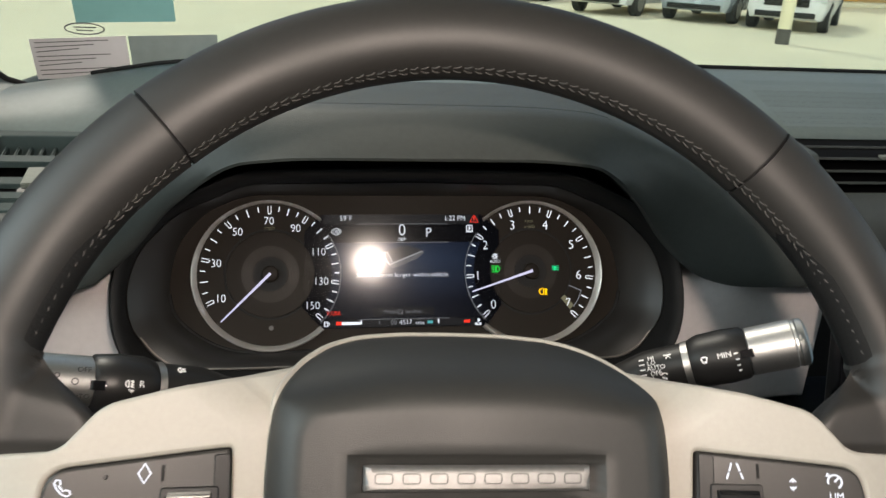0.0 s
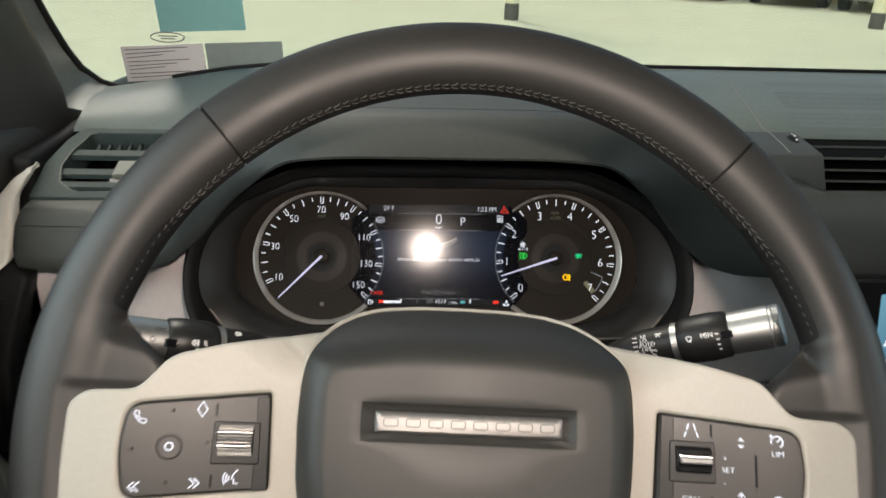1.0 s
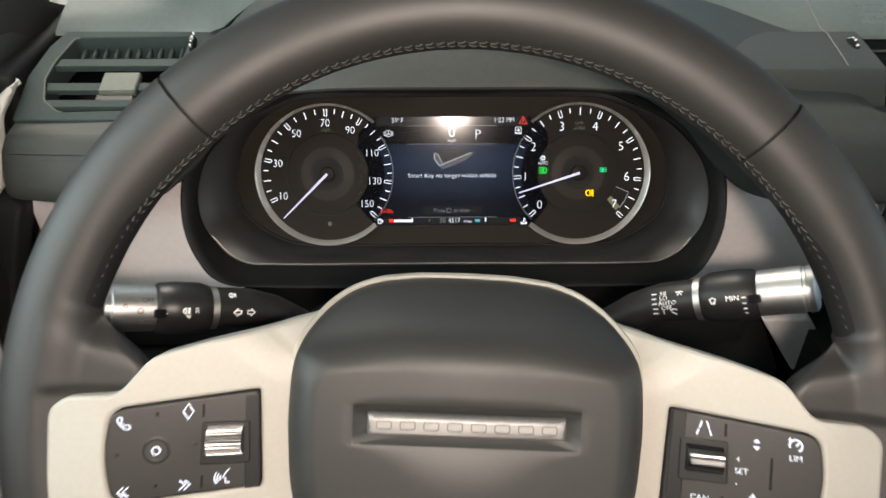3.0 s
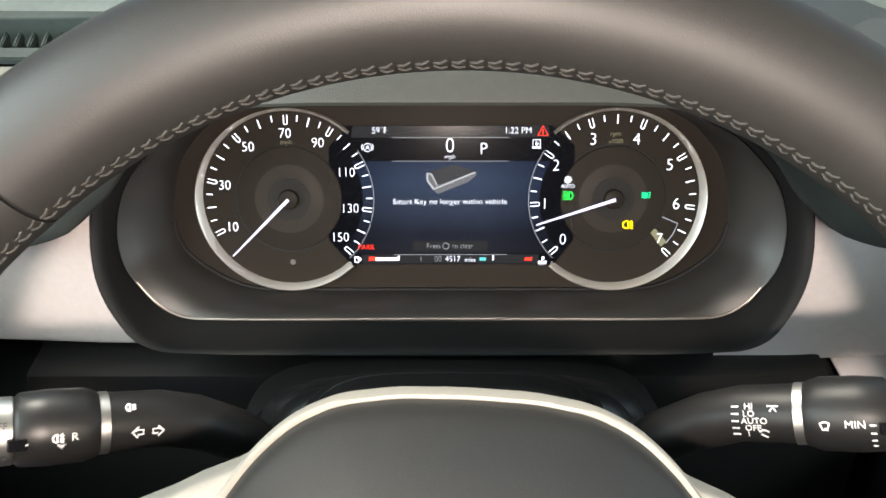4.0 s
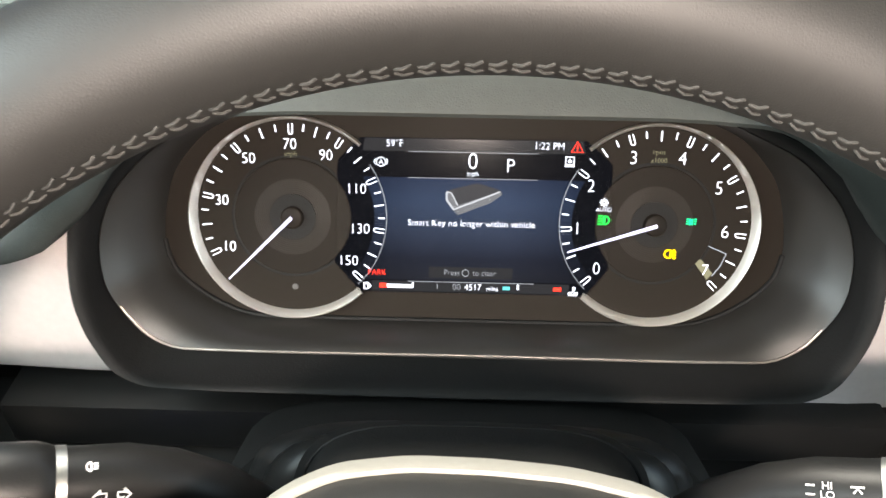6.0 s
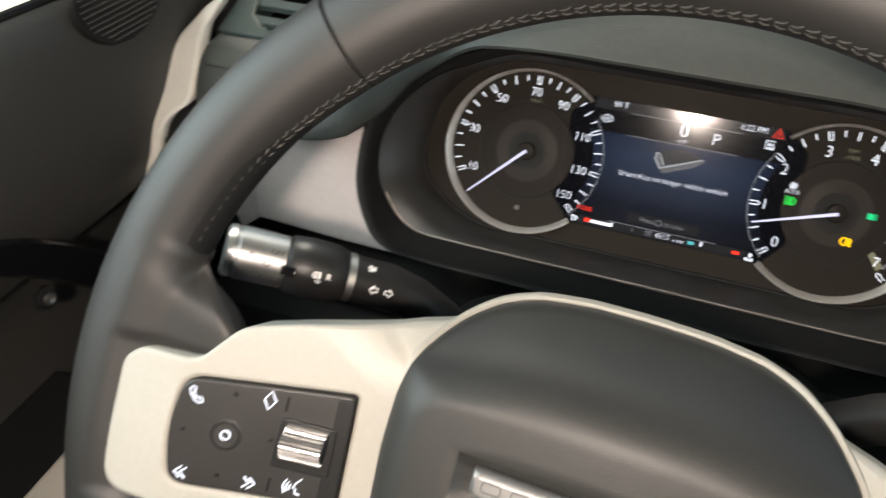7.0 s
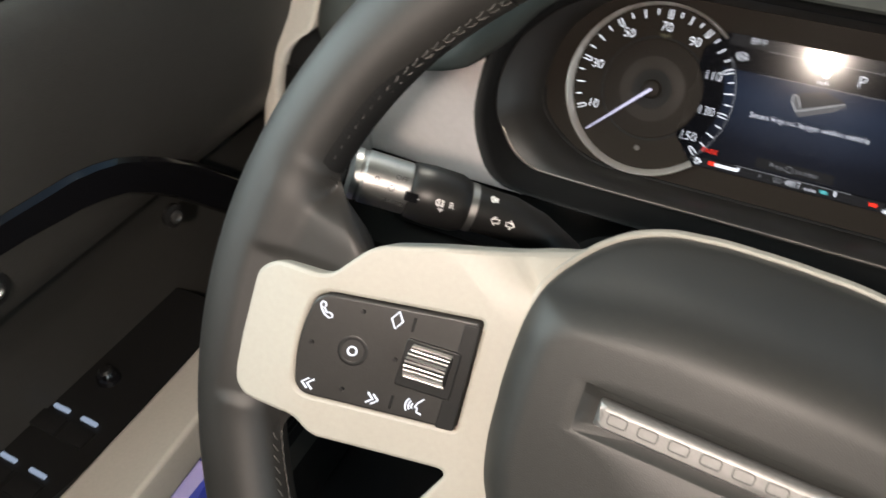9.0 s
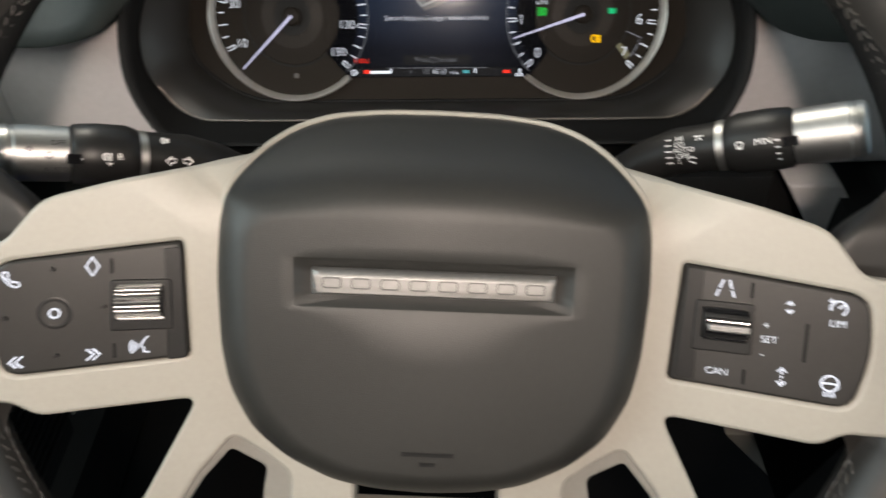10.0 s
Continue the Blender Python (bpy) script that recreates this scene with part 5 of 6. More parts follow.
part("pad_surround", loft(sr, caps=False), PALE, sw, "pale grey edge round the airbag pad", smooth=50)


def in_rect(i, x1, z0, z1):
    """Where the ray of the angle i leaves a rectangle, corners kept sharp."""
    a = -math.pi + 2 * math.pi * (i + 0.5) / M
    c, s = math.cos(a), math.sin(a)
    k = min(x1 / max(1e-6, abs(c)), ((z1 - 0.07) if s > 0 else (0.07 - z0)) / max(1e-6, abs(s)))
    x, z = k * c, 0.07 + k * s
    if abs(abs(x) - x1) < 0.028 and min(abs(z - z0), abs(z - z1)) < 0.028:
        x, z = math.copysign(x1, x), (z0 if abs(z - z0) < abs(z - z1) else z1)
    return x, z


well = [in_rect(i, 0.525, -0.024, 0.168) for i in range(M)]
deep = [in_rect(i, 0.468, 0.018, 0.128) for i in range(M)]
for t in (0.3, 0.65, 1.0):
    rings.append([(q.x + (w[0] - q.x) * t, 0.097, q.y + (w[1] - q.y) * t) for q, w in zip(pc, well)])
rings.append([(w[0] * 0.985, 0.101, 0.07 + (w[1] - 0.07) * 0.93) for w in well])
rings.append([(w[0], 0.150, w[1]) for w in deep])
rings.append([(w[0] * 0.5, 0.150, 0.073) for w in deep])
bm = loft(rings, caps=False)
bmesh.ops.remove_doubles(bm, verts=bm.verts, dist=0.0004)
bmesh.ops.recalc_face_normals(bm, faces=bm.faces)
pad = part("airbag_pad", bm, PADSKIN, sw, "dark grained airbag pad", smooth=60)
badge = part("badge_bar", plate([rounded([(-0.458, 0.124), (0.458, 0.124), (0.456, 0.022), (-0.458, 0.022)], 0.008)], 0.097, 0.17, 0.030), BADGE, pad, "satin metal badge bar")
for i in range(8):
    x = -0.378 + i * 0.108
    part("badge_mark", plate([band(rounded([(x - 0.034, 0.092), (x + 0.034, 0.092), (x + 0.034, 0.055), (x - 0.034, 0.055)], 0.012) + [(x - 0.034, 0.08)], 0.0055)], 0.0935, 0.100, 0.0), PRINTDIM, badge)
for x0, x1, z in ((-0.10, 0.10, -0.59), (-0.03, 0.03, -0.63)):
    part("text_bar", plate([[(x0, z + 0.008), (x1, z + 0.008), (x1, z - 0.008), (x0, z - 0.008)]], 0.094, 0.097, 0.0), BLACK, pad)


def switch_pack(s, outline, label):
    pack = part("switch_pack", dish(grid_cut(plate([[((x - s * 1.26) * 0.985 + s * 1.26, (z + 0.07) * 0.985 - 0.07) for x, z in outline]], -0.014, 0.10, 0.012), 0.11, 0.9, 1.7)), SWITCH, sw, label, smooth=35)
    part("dark_strip", dish(grid_cut(plate([rounded([(s * 0.945, 0.165), (s * 1.005, 0.160), (s * 1.0, -0.28), (s * 0.93, -0.275)], 0.01)], -0.020, 0.0, 0.004), 0.11, 0.9, 1.7)), BLACK, pack)
    return pack


lp = switch_pack(-1, PANEL_L, "black switch pad with lit signs")
rp = switch_pack(1, PANEL_R, "black switch pad with lit signs")
YB = -0.020


def scroll_wheel(s, cx, cz, hw, hh, mt, ribs, pack):
    part("scroll_well", dish(plate([rounded([(cx - hw - 0.025, cz + hh + 0.015), (cx + hw + 0.025, cz + hh + 0.015), (cx + hw + 0.03, cz - hh - 0.04), (cx - hw - 0.03, cz - hh - 0.04)], 0.015)], -0.026, 0.0, 0.006)), BLACK, pack)
    spin = lambda q, t: (-0.012 + 0.85 * q * math.cos(t), cz + q * math.sin(t))
    ring = lambda x, q: [(x, *spin(q, 2 * math.pi * k / 40)) for k in range(40)]
    core = part("scroll_wheel", dish(loft([ring(cx - hw, hh * 0.86), ring(cx - hw + 0.008, hh * 0.91), ring(cx + hw - 0.008, hh * 0.91), ring(cx + hw, hh * 0.86)])), BLACK, pack, "ribbed scroll wheel")
    for k in range(ribs):
        t = 2 * math.pi * (k + 0.5) / ribs
        if math.cos(t) < 0.25:
            w = 0.30 * 2 * math.pi / ribs
            sec = [(hh * 0.88, t - w), (hh * 0.99, t - w * 0.8), (hh * 1.02, t), (hh * 0.99, t + w * 0.8), (hh * 0.88, t + w)]
            part("rib", dish(loft([[(x, *spin(q, u)) for q, u in sec] for x in (cx - hw + 0.004, cx + hw - 0.004)])), mt, core)


scroll_wheel(-1, -1.088, -0.045, 0.082, 0.072, BRUSHED, 26, lp)
scroll_wheel(1, 1.088, -0.045, 0.080, 0.072, GLOSS, 10, rp)
part("roller_bar", dish(plate([rounded([(1.014, -0.034), (1.162, -0.034), (1.162, -0.064), (1.014, -0.064)], 0.01)], -0.090, -0.07, 0.008)), BADGE, rp, "bright roller bar")
sig = lambda st, x, z, sz, w, pack, nm, f=(), t=0.0: icon(st, x, z, YB, sz * 0.9, w * 0.75, THINLIT, pack, nm, t, dish, f)
sig([[(-0.9, 0.5), (-0.75, 0.85), (-0.35, 0.8), (-0.25, 0.35), (-0.45, 0.2), (0.1, -0.4), (0.3, -0.25), (0.75, -0.4), (0.85, -0.75), (0.5, -0.95), (-0.1, -0.7), (-0.65, -0.1), (-0.9, 0.5)]], -1.532, 0.052, 0.036, 0.0065, lp, "phone_sign")
sig([[(0, 1), (0.62, 0), (0, -1), (-0.62, 0), (0, 1), (0.1, 0.84)]], -1.255, 0.095, 0.040, 0.008, lp, "menu_sign")
sig([circle(0.75, 0, 0, 18)], -1.392, -0.080, 0.026, 0.008, lp, "ok_sign")
for x, d, nm in ((-1.533, 1, "back_sign"), (-1.262, -1, "forward_sign")):
    sig([[(0.1 * d, 0.8), (-0.8 * d, 0), (0.1 * d, -0.8)], [(0.9 * d, 0.8), (0.0, 0), (0.9 * d, -0.8)]], x, -0.262 if d > 0 else -0.245, 0.030, 0.009, lp, nm)
sig([circle(1.0, 0.3, 0, 8, 140, 220), circle(0.7, 0.3, 0, 8, 140, 220), circle(0.4, 0.3, 0, 8, 140, 220), [(0.9, 1.0), (0.45, 0.5), (0.25, 0.0), (0.5, -0.1), (0.5, -0.5), (1.0, -0.6)]], -1.105, -0.222, 0.045, 0.007, lp, "voice_sign")
for x, z in ((-1.392, 0.085), (-1.56, -0.095), (-1.222, -0.062), (-1.392, -0.245)):
    part("pip", dish(rod((x, -0.010, z), (x, -0.022, z), [(0, 0.011), (1, 0.008)], 10)), BLACK, lp)
part("ok_dish", dish(loft([[(-1.392 + r * math.cos(k * math.pi / 16), y, -0.080 + r * math.sin(k * math.pi / 16)) for k in range(32)] for r, y in ((0.062, -0.0145), (0.055, -0.017), (0.045, -0.0145))], caps=False)), BLACK, lp)
for x, z, h in ((-1.19, 0.095, 0.03), (-1.19, -0.235, 0.03)):
    part("key_gap", dish(plate([rounded([(x - 0.006, z + h), (x + 0.006, z + h), (x + 0.006, z - h), (x - 0.006, z - h)], 0.004)], -0.016, -0.012, 0.0)), MATT, lp)
for x, z, h in ((1.18, 0.095, 0.03), (1.18, -0.245, 0.03), (1.385, -0.085, 0.075)):
    part("key_gap", dish(plate([rounded([(x - 0.006, z + h), (x + 0.006, z + h), (x + 0.006, z - h), (x - 0.006, z - h)], 0.004)], -0.016, -0.012, 0.0)), MATT, rp)
sig([[(-0.9, -0.9), (-0.65, -0.2)], [(-0.58, 0.0), (-0.3, 0.9)], [(0.9, -0.9), (0.65, -0.2)], [(0.58, 0.0), (0.3, 0.9)]], 1.085, 0.095, 0.040, 0.008, rp, "lane_sign")
sig([[(-0.5, 0.4), (0, 0.95), (0.5, 0.4)], [(0, 0.9), (0, 0.3)], [(-0.5, -0.4), (0, -0.95), (0.5, -0.4)], [(0, -0.9), (0, -0.3)]], 1.315, 0.045, 0.027, 0.006, rp, "gap_sign")
sig([circle(0.8, 0, -0.1, 16, -60, 200), [(0, -0.1), (0.5, 0.4)], [(-0.7, 0.9), (-0.95, 0.55), (-0.55, 0.6)]], 1.482, 0.062, 0.038, 0.008, rp, "cruise_sign")
sig([[(-0.45, 0.5), (0, 1.0), (0.45, 0.5)], [(0, 0.8), (0, 0.3)], [(0, 0.12), (0, -0.12)], [(0, -0.3), (0, -0.8)], [(-0.45, -0.5), (0, -1.0), (0.45, -0.5)]], 1.312, -0.225, 0.040, 0.006, rp, "distance_sign")
sig([circle(0.75, 0, 0.3, 18), [(-0.7, 0.25), (-0.2, 0.3), (0.2, 0.3), (0.7, 0.25)], [(-0.4, -0.55), (-0.3, -0.75), (-0.4, -1.0)], [(0, -0.55), (0.1, -0.75), (0, -1.0)], [(0.4, -0.55), (0.5, -0.75), (0.4, -1.0)]], 1.482, -0.240, 0.044, 0.008, rp, "heated_wheel_sign")
for text, x, z, h in (("LIM", 1.485, 0.0, 0.028), ("SET", 1.255, -0.088, 0.028), ("CAN", 1.080, -0.235, 0.028), ("+", 1.240, -0.035, 0.030), ("-", 1.236, -0.146, 0.030)):
    words(text, x, z, YB, h, LIT, rp, "lettering", bend=dish)

# ---- steering column and stalks (leaning frame) ----
col = thing("steering_column", "black steering column shroud behind the wheel", "steering column", DASH, (0, -1.5, -1.4))


def sect(y, hw, top, bot, k=0.45, n=40):
    out = []
    for i in range(n):
        t = 2 * math.pi * i / n
        c, s = math.cos(t), math.sin(t)
        out.append((hw * math.copysign(abs(c) ** k, c), y, (top + bot) / 2 + (top - bot) / 2 * math.copysign(abs(s) ** k, s)))
    return out


part("upper_shroud", loft([sect(-0.45, 1.22, -0.86, -2.0, 0.55), sect(-0.80, 1.20, -0.84, -2.0, 0.55), sect(-0.92, 1.14, -0.86, -1.95, 0.55)]), MATT, col, smooth=50)
part("gaiter", loft([sect(y, hw, top, -1.95, 0.5) for y, hw, top in ((-0.85, 1.06, -0.82), (-0.92, 1.06, -0.79), (-0.98, 1.02, -0.80), (-1.02, 0.97, -0.815), (-1.06, 0.96, -0.77), (-1.12, 0.93, -0.745), (-1.17, 0.87, -0.775), (-1.20, 0.82, -0.79))]), BLACK, col, "folded black gaiter", smooth=60)
part("shroud", loft([sect(-1.12, 0.80, -0.72, -1.9, 0.5), sect(-1.22, 0.78, -0.655, -1.9, 0.5), sect(-1.30, 0.72, -0.645, -1.9, 0.5), sect(-1.7, 0.70, -0.665, -1.8, 0.5), sect(-1.95, 0.68, -0.68, -1.7, 0.5)]), MATT, col, smooth=50)
part("shroud_line", tube([p for p in sect(-1.285, 0.735, -0.650, -1.9, 0.5) if p[2] > -1.0], 0.008, False, 1), MATT, col)
part("collar", loft([sect(-1.9, 0.66, -0.74, -1.7, 0.6), sect(-2.2, 0.64, -0.75, -1.6, 0.6), sect(-2.45, 0.58, -0.76, -1.5, 0.6)]), BLACK, col, smooth=50)
part("hub_back", loft([sect(-2.45, 0.50, -0.76, -1.5, 0.7), sect(-2.72, 0.50, -0.74, -1.5, 0.7)]), MATT, col, smooth=50)


def stalk(s, label, ctr0, ctr1):
    """ctr0: where it leaves the column, ctr1: its end."""
    ob = thing("column_stalk", label, "stalk", DASH, ctr0, group="column stalks")
    a, b = Vector(ctr0), Vector(ctr1)
    q = (b - a)
    d = q.normalized()
    side = d.cross(Vector((0, 0, 1))).normalized() * (1 if s > 0 else -1)
    if side.y > 0:
        side = -side
    upv = side.cross(d) * (1 if s > 0 else 1)
    if upv.z < 0:
        upv = -upv
    rings = []
    for t, hw, hh, off in ((-0.08, 0.13, 0.13, 0.04), (0.06, 0.13, 0.13, 0.03), (0.20, 0.132, 0.120, 0.015), (0.33, 0.134, 0.116, 0.005), (0.46, 0.136, 0.118, 0.0), (0.49, 0.138, 0.120, 0.0)):
        sink = Vector((0, 0.10, -0.34)) * max(0.0, (0.36 - t) / 0.44) ** 1.8
        rings.append([a + q * t + sink + side * (-off) + side * hw * math.cos(k * math.pi / 18) + upv * hh * math.sin(k * math.pi / 18) for k in range(36)])
    part("root", loft(rings), BLACK, ob)
    ring = lambda t, hw, hh: [a + q * t + side * hw * math.cos(k * math.pi / 18) + upv * hh * math.sin(k * math.pi / 18) for k in range(36)]
    part("metal_band", loft([ring(0.488, 0.134, 0.117), ring(0.49, 0.141, 0.124), ring(0.516, 0.141, 0.124), ring(0.518, 0.134, 0.117)]), BRUSHED, ob, "thin metal band")
    part("grip", loft([ring(0.517, 0.140, 0.123), ring(0.53, 0.148, 0.132), ring(0.56, 0.154, 0.146), ring(0.66, 0.154, 0.150), ring(0.735, 0.150, 0.142), ring(0.752, 0.130, 0.120)]), BLACK, ob)
    part("end_knob", loft([ring(0.748, 0.132, 0.120), ring(0.753, 0.141, 0.130), ring(0.925, 0.143, 0.132), ring(0.93, 0.136, 0.125), ring(0.94, 0.136, 0.125), ring(0.945, 0.142, 0.131), ring(0.97, 0.137, 0.126), ring(0.98, 0.115, 0.104)]), BRUSHED, ob, "brushed metal turning knob")
    part("index_tab", loft([[a + q * t + side * (0.150 + d) + upv * h for h in (-0.022, 0.022)] + [a + q * t + side * (0.11) + upv * h for h in (0.022, -0.022)] for t, d in ((0.715, 0.0), (0.72, 0.012), (0.762, 0.012), (0.767, 0.0))]), GLOSS, ob)
    return ob, a, q, side, upv


def on_stalk(info, t, v, r=0.139):
    """A point on the driver's side of a stalk; v: share round it, upwards."""
    ob, a, q, side, upv = info
    return a + q * t + side * r * math.cos(v) + upv * r * 0.87 * math.sin(v)


def stalk_marks(info, items, s):
    ob, a, q, side, upv = info
    ex = q.normalized() * s
    for kind, t, v, size, payload in items:
        base = on_stalk(info, t, v, 0.145 if t > 0.74 else (0.156 if t > 0.52 else 0.137))
        nrm = (side * math.cos(v) + upv * 0.87 * math.sin(v)).normalized()
        ey = nrm.cross(ex) * (1 if nrm.cross(ex).z > 0 else -1)
        if kind == "text":
            cu = bpy.data.curves.new("t", "FONT")
            cu.body, cu.size, cu.align_x, cu.align_y, cu.extrude, cu.resolution_u = payload, size / 0.72, "CENTER", "CENTER", 0.001, 2
            bm = curve_bm(cu)
            bpy.data.curves.remove(cu)
        else:
            bm = merge(*[plate([band([(x * size, z * size) for x, z in p], 0.006)], -0.001, 0.001, 0.0) for p in payload])
            for vtx in bm.verts:
                vtx.co = Vector((vtx.co.x, vtx.co.z, -vtx.co.y))
        for vtx in bm.verts:
            vtx.co = base + ex * vtx.co.x + ey * vtx.co.y + nrm * (vtx.co.z + 0.002)
        part("lettering" if kind == "text" else "symbol", bm, PRINTDARK if t > 0.74 else PRINT, ob, smooth=0)


ls = stalk(-1, "black column stalk with a metal light knob", (-0.88, -1.50, -0.735), (-2.01, -2.13, -0.58))
rs = stalk(1, "black column stalk with wiper marks and a metal knob", (0.84, -1.50, -0.755), (1.985, -2.11, -0.495))
arrow = lambda d: [(0.1 * d, 0.9), (1.0 * d, 0), (0.1 * d, -0.9), (0.1 * d, -0.4), (-0.7 * d, -0.4), (-0.7 * d, 0.4), (0.1 * d, 0.4), (0.1 * d, 0.9)]
stalk_marks(ls, [("sign", 0.355, 0.0, 0.025, [arrow(1)]), ("sign", 0.41, 0.0, 0.025, [arrow(-1)]), ("sign", 0.43, 0.85, 0.022, [circle(0.7, -0.2, 0, 10, 90, 270) + [(-0.2, -0.7), (-0.2, 0.7)], [(0.1, 0.4), (0.8, 0.4)], [(0.1, 0), (0.8, 0)], [(0.1, -0.4), (0.8, -0.4)]]),
                 ("sign", 0.625, 0.1, 0.026, [circle(0.6, -0.6, 0.0, 10, 90, 270) + [(-0.6, -0.6), (-0.6, 0.6)], [(-0.3, 0.5), (0.3, 0.3)], [(-0.3, 0.0), (0.3, -0.2)], [(-0.3, -0.4), (0.3, -0.6)], [(0.0, 0.7), (0.0, -0.7)]]), ("text", 0.59, 0.1, 0.032, "R"),
                 ("sign", 0.625, -0.15, 0.02, [[(-0.7, 0.4), (0.7, 0.4), (0, -0.5), (-0.7, 0.4)]]), ("sign", 0.725, 0.0, 0.03, [[(-0.5, 0), (0.5, 0)]]),
                 ("text", 0.79, 0.55, 0.026, "OFF"), ("text", 0.80, -0.45, 0.026, "AUTO"), ("sign", 0.82, 0.1, 0.02, [circle(0.7)]), ("sign", 0.88, 0.3, 0.02, [circle(0.5)])], -1)
stalk_marks(rs, [("text", 0.365, 0.62, 0.026, "HI"), ("text", 0.365, 0.38, 0.026, "LO"), ("text", 0.38, 0.14, 0.026, "AUTO"), ("text", 0.375, -0.10, 0.026, "OFF"), ("text", 0.36, -0.34, 0.026, "1"),
                 ("text", 0.655, 0.1, 0.030, "MIN"), ("sign", 0.575, 0.1, 0.026, [circle(0.9, 0, -0.5, 8, 40, 140), [(0, -0.5), (0.4, -0.9)], [(-0.6, 0.1), (-0.3, -0.8), (0.3, -0.8), (0.6, 0.1)]]),
                 *[("sign", 0.325, 0.62 - 0.24 * k, 0.018, [[(-0.8, 0), (0.8, 0)]]) for k in range(5)], *[("sign", 0.70, 0.1 - 0.24 * k, 0.022, [[(-0.5 + 0.08 * k, 0), (0.5, 0)]]) for k in range(4)],
                 ("sign", 0.435, 0.55, 0.026, [[(-0.8, 0.4), (0.8, 0.4)], [(-0.5, -0.4), (0, 0.2), (0.5, -0.4)]]), ("sign", 0.405, -0.34, 0.026, [circle(0.8, 0, 0, 8, 30, 150), [(-0.5, 0), (0.5, -0.6)]])], 1)

# ---- driver's door and the dash end ----
grab = thing("grab_handle", "pale grey upright grab handle frame at the dash end", "grab handle", LEVEL, (-3.32, -1.0, -1.2))
HANDLE_DEPTH = [(-2.2, (-0.95, 0)), (-1.2, (-0.90, 0)), (-0.5, (-0.75, 0)), (0.0, (-0.60, 0)), (0.2, (-0.42, 0)), (0.5, (-0.20, 0)), (0.62, (-0.02, 0)), (0.8, (0.08, 0))]


def handle_slab(loop, front, back, bevel):
    """A bowed slab across the end of the dash: outlined in x and z, its depth following the handle's curve."""
    bm = plate([loop], front, back, bevel, 3)
    for k in range(26):
        bmesh.ops.bisect_plane(bm, geom=bm.verts[:] + bm.edges[:] + bm.faces[:], plane_co=(0, 0, -1.9 + 0.1 * k), plane_no=(0, 0, 1))
    for v in bm.verts:
        v.co.y += smooth_at(HANDLE_DEPTH, v.co.z).x
    return bm


outer = [(-3.27, 0.77), (-3.44, 0.66), (-3.53, 0.53), (-3.59, 0.37), (-3.63, 0.17), (-3.64, -0.03), (-3.67, -0.42), (-3.69, -0.85), (-3.72, -1.32), (-3.65, -1.66), (-3.47, -1.91)]
inner = [(-3.45, -1.73), (-3.44, -1.52), (-3.53, -1.32), (-3.575, -1.12), (-3.57, -0.85), (-3.54, -0.42), (-3.53, -0.18), (-3.49, 0.0), (-3.43, 0.08), (-3.34, 0.13), (-3.33, 0.37), (-3.36, 0.50), (-3.38, 0.56), (-3.33, 0.66)]
part("frame", handle_slab(rounded(outer + inner, 0.05, 4), -0.06, 0.10, 0.035), HANDLE_LIT, grab, "pale grey frame in brightened trim colour", smooth=50)
part("inner_grip", handle_slab(rounded(inner[9:1:-1] + [(-3.40, -1.50), (-3.40, -1.78), (-3.27, -2.02), (-3.36, -1.33), (-3.34, -0.86), (-3.36, -0.64), (-3.24, -0.18), (-3.18, 0.05)], 0.05, 4), 0.0, 0.30, 0.04), MATT, grab, "black inside of the handle", smooth=50)
for k in range(7):
    part("rib", handle_slab([(-3.50 + 0.020 * k, -0.10), (-3.488 + 0.020 * k, -0.10), (-3.498 + 0.014 * k, -1.30), (-3.51 + 0.014 * k, -1.30)], -0.012, 0.02, 0.0), BLACK, grab)
solo("end_cap", box(-3.52, -3.33, 0.12, 2.0, -1.6, 0.80, 0.08, 4), MATT, LEVEL, "dark rounded end cap of the dashboard", "trim", at=(-3.54, 0.5, -1.6), kind="structure")

door = thing("driver_door", "dark grained driver's door with switches and armrest", "door", LEVEL, (-4.0, -3.0, -5.0), kind="structure")
prof_d = [(-3.71, 0.95), (-3.71, 1.09), (-3.65, 1.085), (-3.585, 1.03), (-3.55, 0.92), (-3.54, 0.6), (-3.56, 0.1), (-3.59, -0.20), (-3.66, -0.42), (-4.02, -0.75), (-4.10, -1.2), (-4.10, -1.70), (-4.0, -2.4), (-3.9, -5.0)]
rings = []
for y in [-16 + 0.5 * i for i in range(31)] + [-0.62, 0.5, 2.0, 5.0]:
    lift = 0.0 if y < -4 else 0.05 * (y + 4)
    rings.append([(x, y, z - 0.12 * max(0, y + 2.2) * (0.4 if z > 0.9 else 0)) for x, z in prof_d])
part("panel", loft(rings, around=False), DOORSKIN, door, smooth=50)
part("window_seal", tube([(-3.70, y, 1.10 - 0.048 * max(0, y + 2.2)) for y in (-16, -8, -4, -2.2, -1.2, -0.4)], 0.03, res=2), MATT, door, "black rubber window seal")
band_pts = [(-8.0, 0.30, 0.21), (-5.0, 0.28, 0.21), (-3.7, 0.23, 0.21), (-3.24, 0.21, 0.21), (-2.93, 0.19, 0.22), (-2.56, 0.16, 0.25), (-2.40, 0.125, 0.26), (-2.24, 0.07, 0.27), (-2.05, -0.04, 0.30), (-1.89, -0.15, 0.33), (-1.62, -0.37, 0.40), (-1.3, -0.70, 0.42)]
rings = []
for i, (y, z, h) in enumerate(band_pts):
    cx = -3.555 - 0.05 * max(0.0, (y + 2.3))
    rings.append([(cx - 0.10, y, z), (cx + 0.005, y, z), (cx + 0.03, y, z - 0.03), (cx + 0.025, y, z - h + 0.03), (cx - 0.01, y, z - h), (cx - 0.12, y, z - h)])
